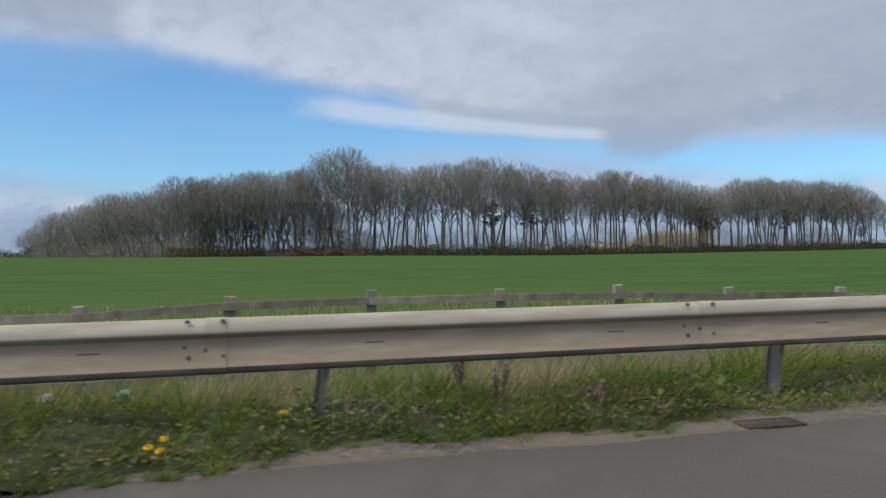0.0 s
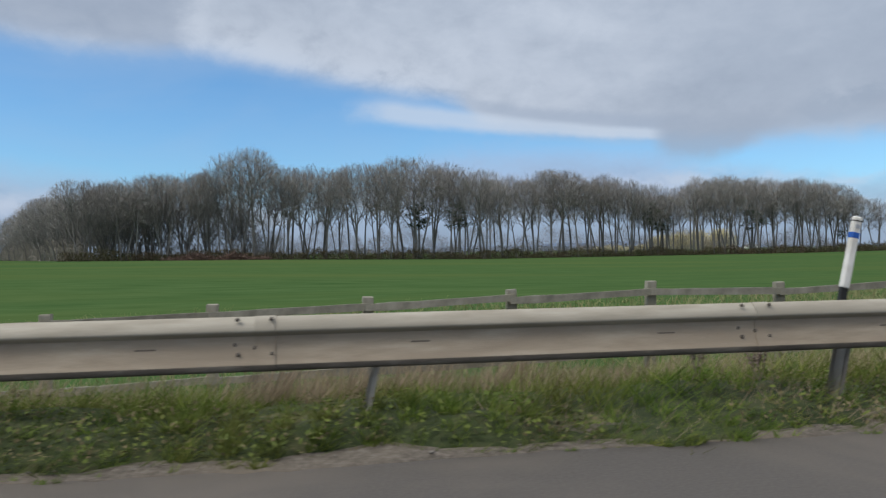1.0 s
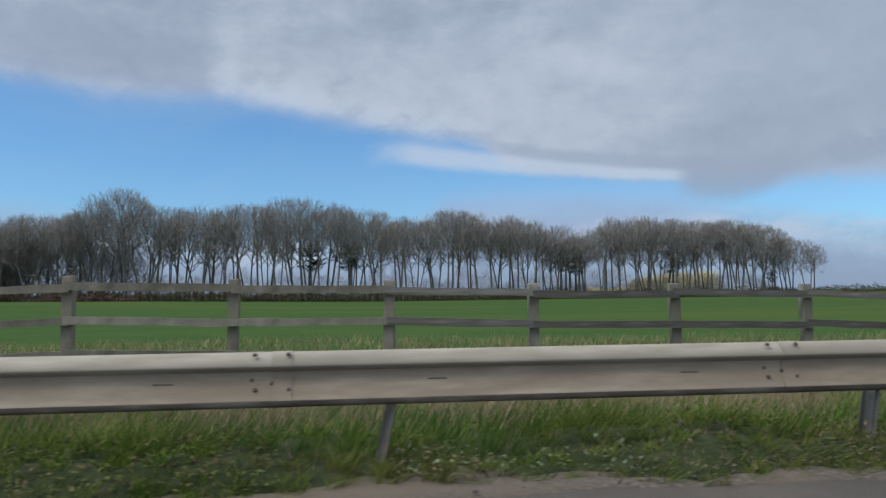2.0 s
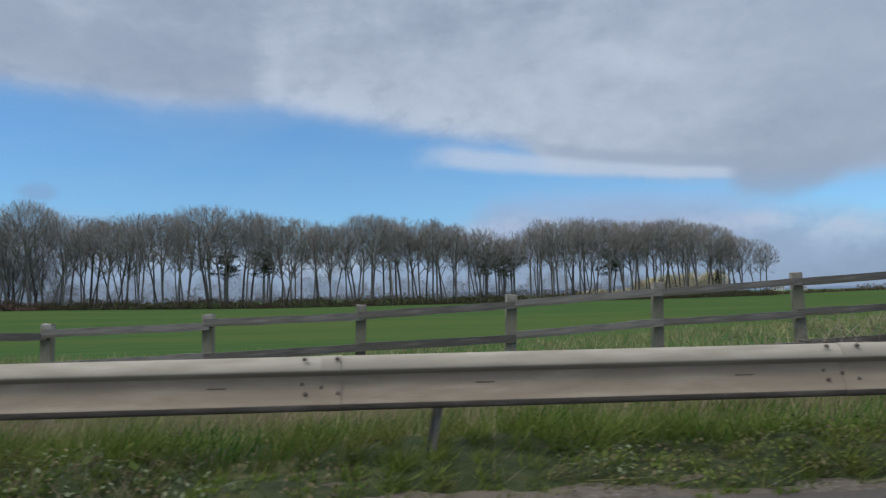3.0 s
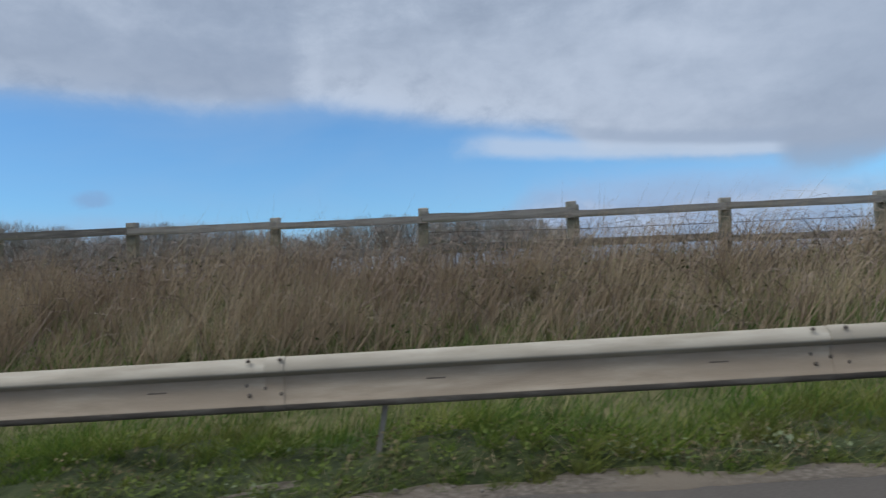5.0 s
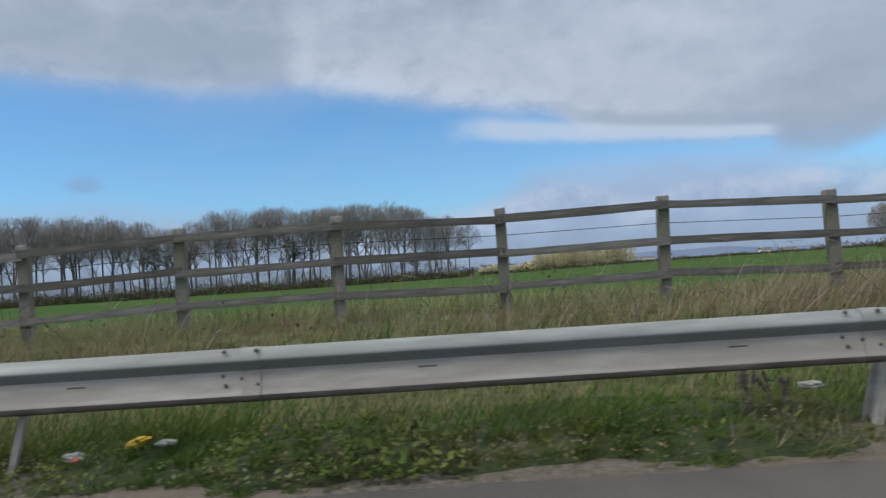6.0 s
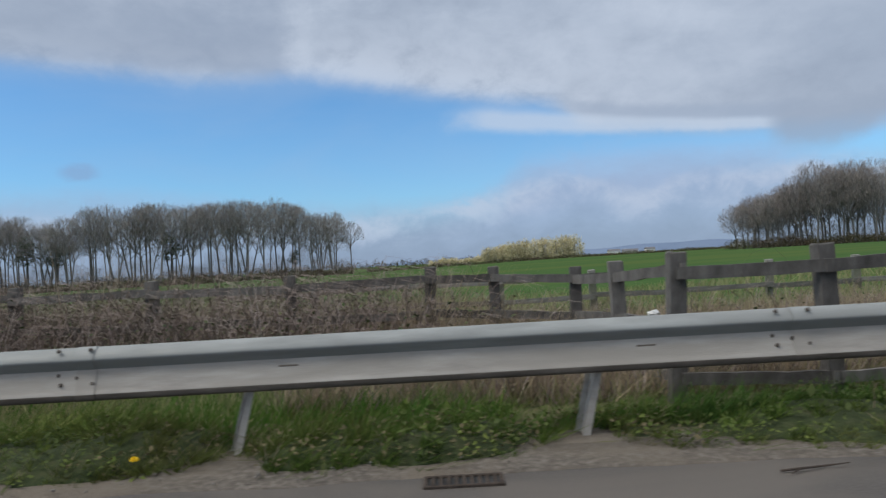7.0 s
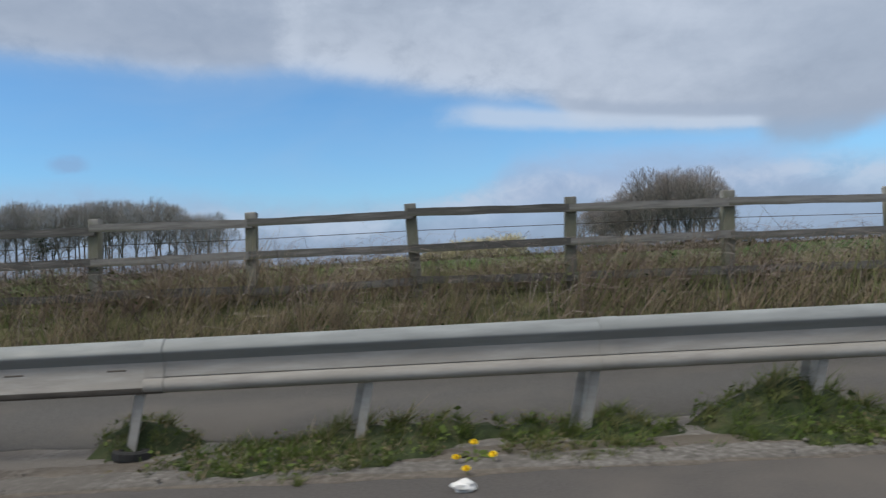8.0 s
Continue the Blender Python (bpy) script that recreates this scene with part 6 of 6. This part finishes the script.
for i, (x, y, h) in enumerate([(-0.78, 4.02, 0.07), (-0.71, 4.08, 0.08), (-0.71, 3.96, 0.055), (-0.05, 4.24, 0.06), (44.47, 4.05, 0.13), (102.6, 3.95, 0.10), (237.64, 3.86, 0.09), (237.75, 3.98, 0.10), (237.85, 3.86, 0.10), (237.69, 3.68, 0.08), (173.9, 4.0, 0.12), (206.0, 4.0, 0.12)]):
    dandelion(x, y, h, i)


def crumpled(name, x, y, z, sx, sy, sz, mat, label, category, seed, rx=0, ry=0, rz=0):
    r = random.Random(seed)
    bm = bmesh.new()
    bmesh.ops.create_icosphere(bm, subdivisions=3, radius=1.0)
    for v in bm.verts:
        n = noise.noise(v.co * 1.7 + Vector((seed * 3.1, 0, 0))) * 0.45 + noise.noise(v.co * 4.3 + Vector((0, seed, 0))) * 0.22
        v.co *= 1 + n
        v.co = Vector((v.co.x * sx, v.co.y * sy, v.co.z * sz))
    ob = part(name, bm, mat)
    ob.matrix_basis = pose(x, y, z, rx, ry, rz)
    return tagged(ob, label, category)


def lz(x, y):
    return float(land(x, y))


crumpled("paper_scrap", -1.58, 4.9, lz(-1.58, 4.9) + 0.19, 0.05, 0.035, 0.03, M_DULL, "crumpled white paper caught in the grass", "litter", 1)
crumpled("plastic_bag", -1.10, 4.9, lz(-1.1, 4.9) + 0.17, 0.06, 0.045, 0.045, M_BAG, "crumpled pale green plastic bag in the grass", "litter", 2)
crumpled("foam_ball", 83.17, 5.35, lz(83.17, 5.35) + 0.16, 0.042, 0.042, 0.034, M_WHITE, "small round white plastic tub in the grass", "litter", 3)
crumpled("yellow_wrapper", 176.06, 4.48, 0.165, 0.085, 0.045, 0.026, M_YELLOWBAG, "crumpled yellow wrapper in the grass", "litter", 4, ry=-18, rz=10)
crumpled("white_bag", 176.27, 4.46, 0.155, 0.07, 0.04, 0.022, M_DULL, "crumpled white plastic bag in the grass", "litter", 5)
crumpled("red_wrapper", 175.75, 4.30, 0.115, 0.022, 0.016, 0.014, M_RED, "crumpled red wrapper in the grass", "litter", 6)
crumpled("crushed_can", 175.72, 4.34, 0.125, 0.065, 0.03, 0.028, M_DULL, "crushed white drink can in the grass", "litter", 7, rz=8)
crumpled("white_scrap", 180.55, 4.60, 0.24, 0.075, 0.025, 0.03, M_DULL, "white plastic scrap in the grass", "litter", 8)
crumpled("blue_wrapper", 219.95, 4.50, 0.22, 0.05, 0.03, 0.02, M_BLUEFOIL, "torn blue wrapper in the grass", "litter", 9)
crumpled("white_tissue", 237.67, 3.44, 0.02, 0.06, 0.035, 0.035, M_WHITE, "crumpled white tissue on the asphalt", "litter", 10)
crumpled("white_scrap", 234.37, 4.06, 0.05, 0.07, 0.035, 0.018, M_WHITE, "torn white paper on the stony margin", "litter", 16, rz=25)
crumpled("plastic_bag", 134.45, 4.66, 0.10, 0.07, 0.05, 0.06, M_DARKBAG, "dark grey plastic bag beside the sign post", "litter", 17)
crumpled("white_scrap", 133.14, 4.5, 0.2, 0.07, 0.03, 0.025, M_DULL, "pale paper scrap in the grass", "litter", 18, rz=20)
crumpled("tyre_scrap", 120.47, 3.80, 0.02, 0.11, 0.06, 0.022, M_RUBBER, "torn black tyre scrap on the road edge", "litter", 11, rz=15)
crumpled("tyre_scrap", 50.9, 3.62, 0.02, 0.16, 0.03, 0.022, M_RUBBER, "curved strip of black tyre on the road", "litter", 12, rz=8)
crumpled("white_scrap", 124.3, 6.8, lz(124.3, 6.8) + 0.4, 0.09, 0.05, 0.04, M_WHITE, "pale plastic scrap caught on the bank", "litter", 14)
crumpled("white_box", 209.69, 6.0, 0.61, 0.05, 0.04, 0.03, M_WHITE, "white cup on the culvert fence", "litter", 15)


def bottle():
    bm = bmesh.new()
    prof = [(0.0, 0.0), (0.034, 0.004), (0.040, 0.02), (0.040, 0.17), (0.034, 0.20), (0.016, 0.235), (0.014, 0.25)]
    rows = []
    for r0, z in prof:
        rows.append([bm.verts.new((r0 * math.cos(k * 0.5236), r0 * math.sin(k * 0.5236), z)) for k in range(12)] if r0 else [bm.verts.new((0, 0, z))])
    for a, b in zip(rows, rows[1:]):
        for k in range(12):
            j = (k + 1) % 12
            bm.faces.new((a[0], b[k], b[j])) if len(a) == 1 else bm.faces.new((a[k], a[j], b[j], b[k]))
    t = empty("plastic_bottle", pose(119.30, 4.85, 0.14, 0, 80, 12) @ Matrix.Scale(1.15, 4), "cloudy greenish plastic bottle lying in the grass", "bottle")
    part("body", bm, M_BOTTLE, t)
    bm = bmesh.new()
    bmesh.ops.create_cone(bm, cap_ends=True, segments=12, radius1=0.018, radius2=0.018, depth=0.02, matrix=pose(0, 0, 0.258))
    part("cap", bm, M_BLUE, t, "blue screw cap")


bottle()


def stick():
    r = random.Random(4)
    v, f = [], []
    tube(v, f, [Vector((-0.17, 0.01, 0.01)), Vector((-0.05, -0.01, 0.018)), Vector((0.06, 0.01, 0.012)), Vector((0.2, -0.01, 0.022))], [0.007, 0.007, 0.006, 0.003], 6)
    tube(v, f, [Vector((-0.06, 0, 0.014)), Vector((-0.11, -0.03, 0.016)), Vector((-0.15, -0.05, 0.01))], [0.005, 0.004, 0.002], 5)
    ob = new("stick", arr_mesh("stick", v, f, M_RUST))
    ob.matrix_basis = pose(209.7, 3.49, 0.0, 0, 0, 8)
    tagged(ob, "dry brown stick lying on the asphalt", "stick")


stick()


def rubber_collar(x, y):
    """A worn ring of black rubber lying round the foot of a post."""
    bm = bmesh.new()
    prof = [(0.055, 0.0), (0.055, 0.03), (0.065, 0.05), (0.10, 0.052), (0.118, 0.04), (0.122, 0.0)]
    rings = [[bm.verts.new((r * math.cos(k * 0.3927) * (1 + 0.06 * math.sin(k * 1.7)), r * 0.8 * math.sin(k * 0.3927), z)) for k in range(16)] for r, z in prof]
    for a, b in zip(rings, rings[1:] + rings[:1]):
        for k in range(16):
            j = (k + 1) % 16
            bm.faces.new((a[k], a[j], b[j], b[k]))
    bmesh.ops.recalc_face_normals(bm, faces=bm.faces)
    ob = part("rubber_collar", bm, M_RUBBER)
    ob.matrix_basis = pose(x, y, 0.026, -3, 4, 0)
    tagged(ob, "worn black rubber collar round a barrier post foot", "rubber collar")


rubber_collar(235.62, 4.27)


def build_stones():
    """Loose stones and crumbs of soil along the road edge."""
    rng = np.random.default_rng(9)
    base = np.array([(1, 0, 0), (-1, 0, 0), (0, 1, 0), (0, -1, 0), (0, 0, 1), (0, 0, -1)], float)
    tri = np.array([(0, 2, 4), (2, 1, 4), (1, 3, 4), (3, 0, 4), (2, 0, 5), (1, 2, 5), (3, 1, 5), (0, 3, 5)])
    n = 5000
    x = rng.uniform(X0, X1, n)
    y = 3.75 + np.abs(rng.normal(0, 0.16, n)) * np.where(x > PAVED, 3.2, 1.0) - 0.06
    s = rng.gamma(2.0, 0.0035, n)
    v = base[None] * rng.uniform(0.5, 1.2, (n, 6, 1)) * s[:, None, None] * np.array([1, 1, 0.6]) + np.stack([x, y, 0.028 + s * 0.2], -1)[:, None]
    f = (tri[None] + 6 * np.arange(n)[:, None, None]).reshape(-1, 3)
    stuff("gravel", (v.reshape(-1, 3), f), M_STONY, "loose gravel and grit along the road edge", "gravel")


build_stones()
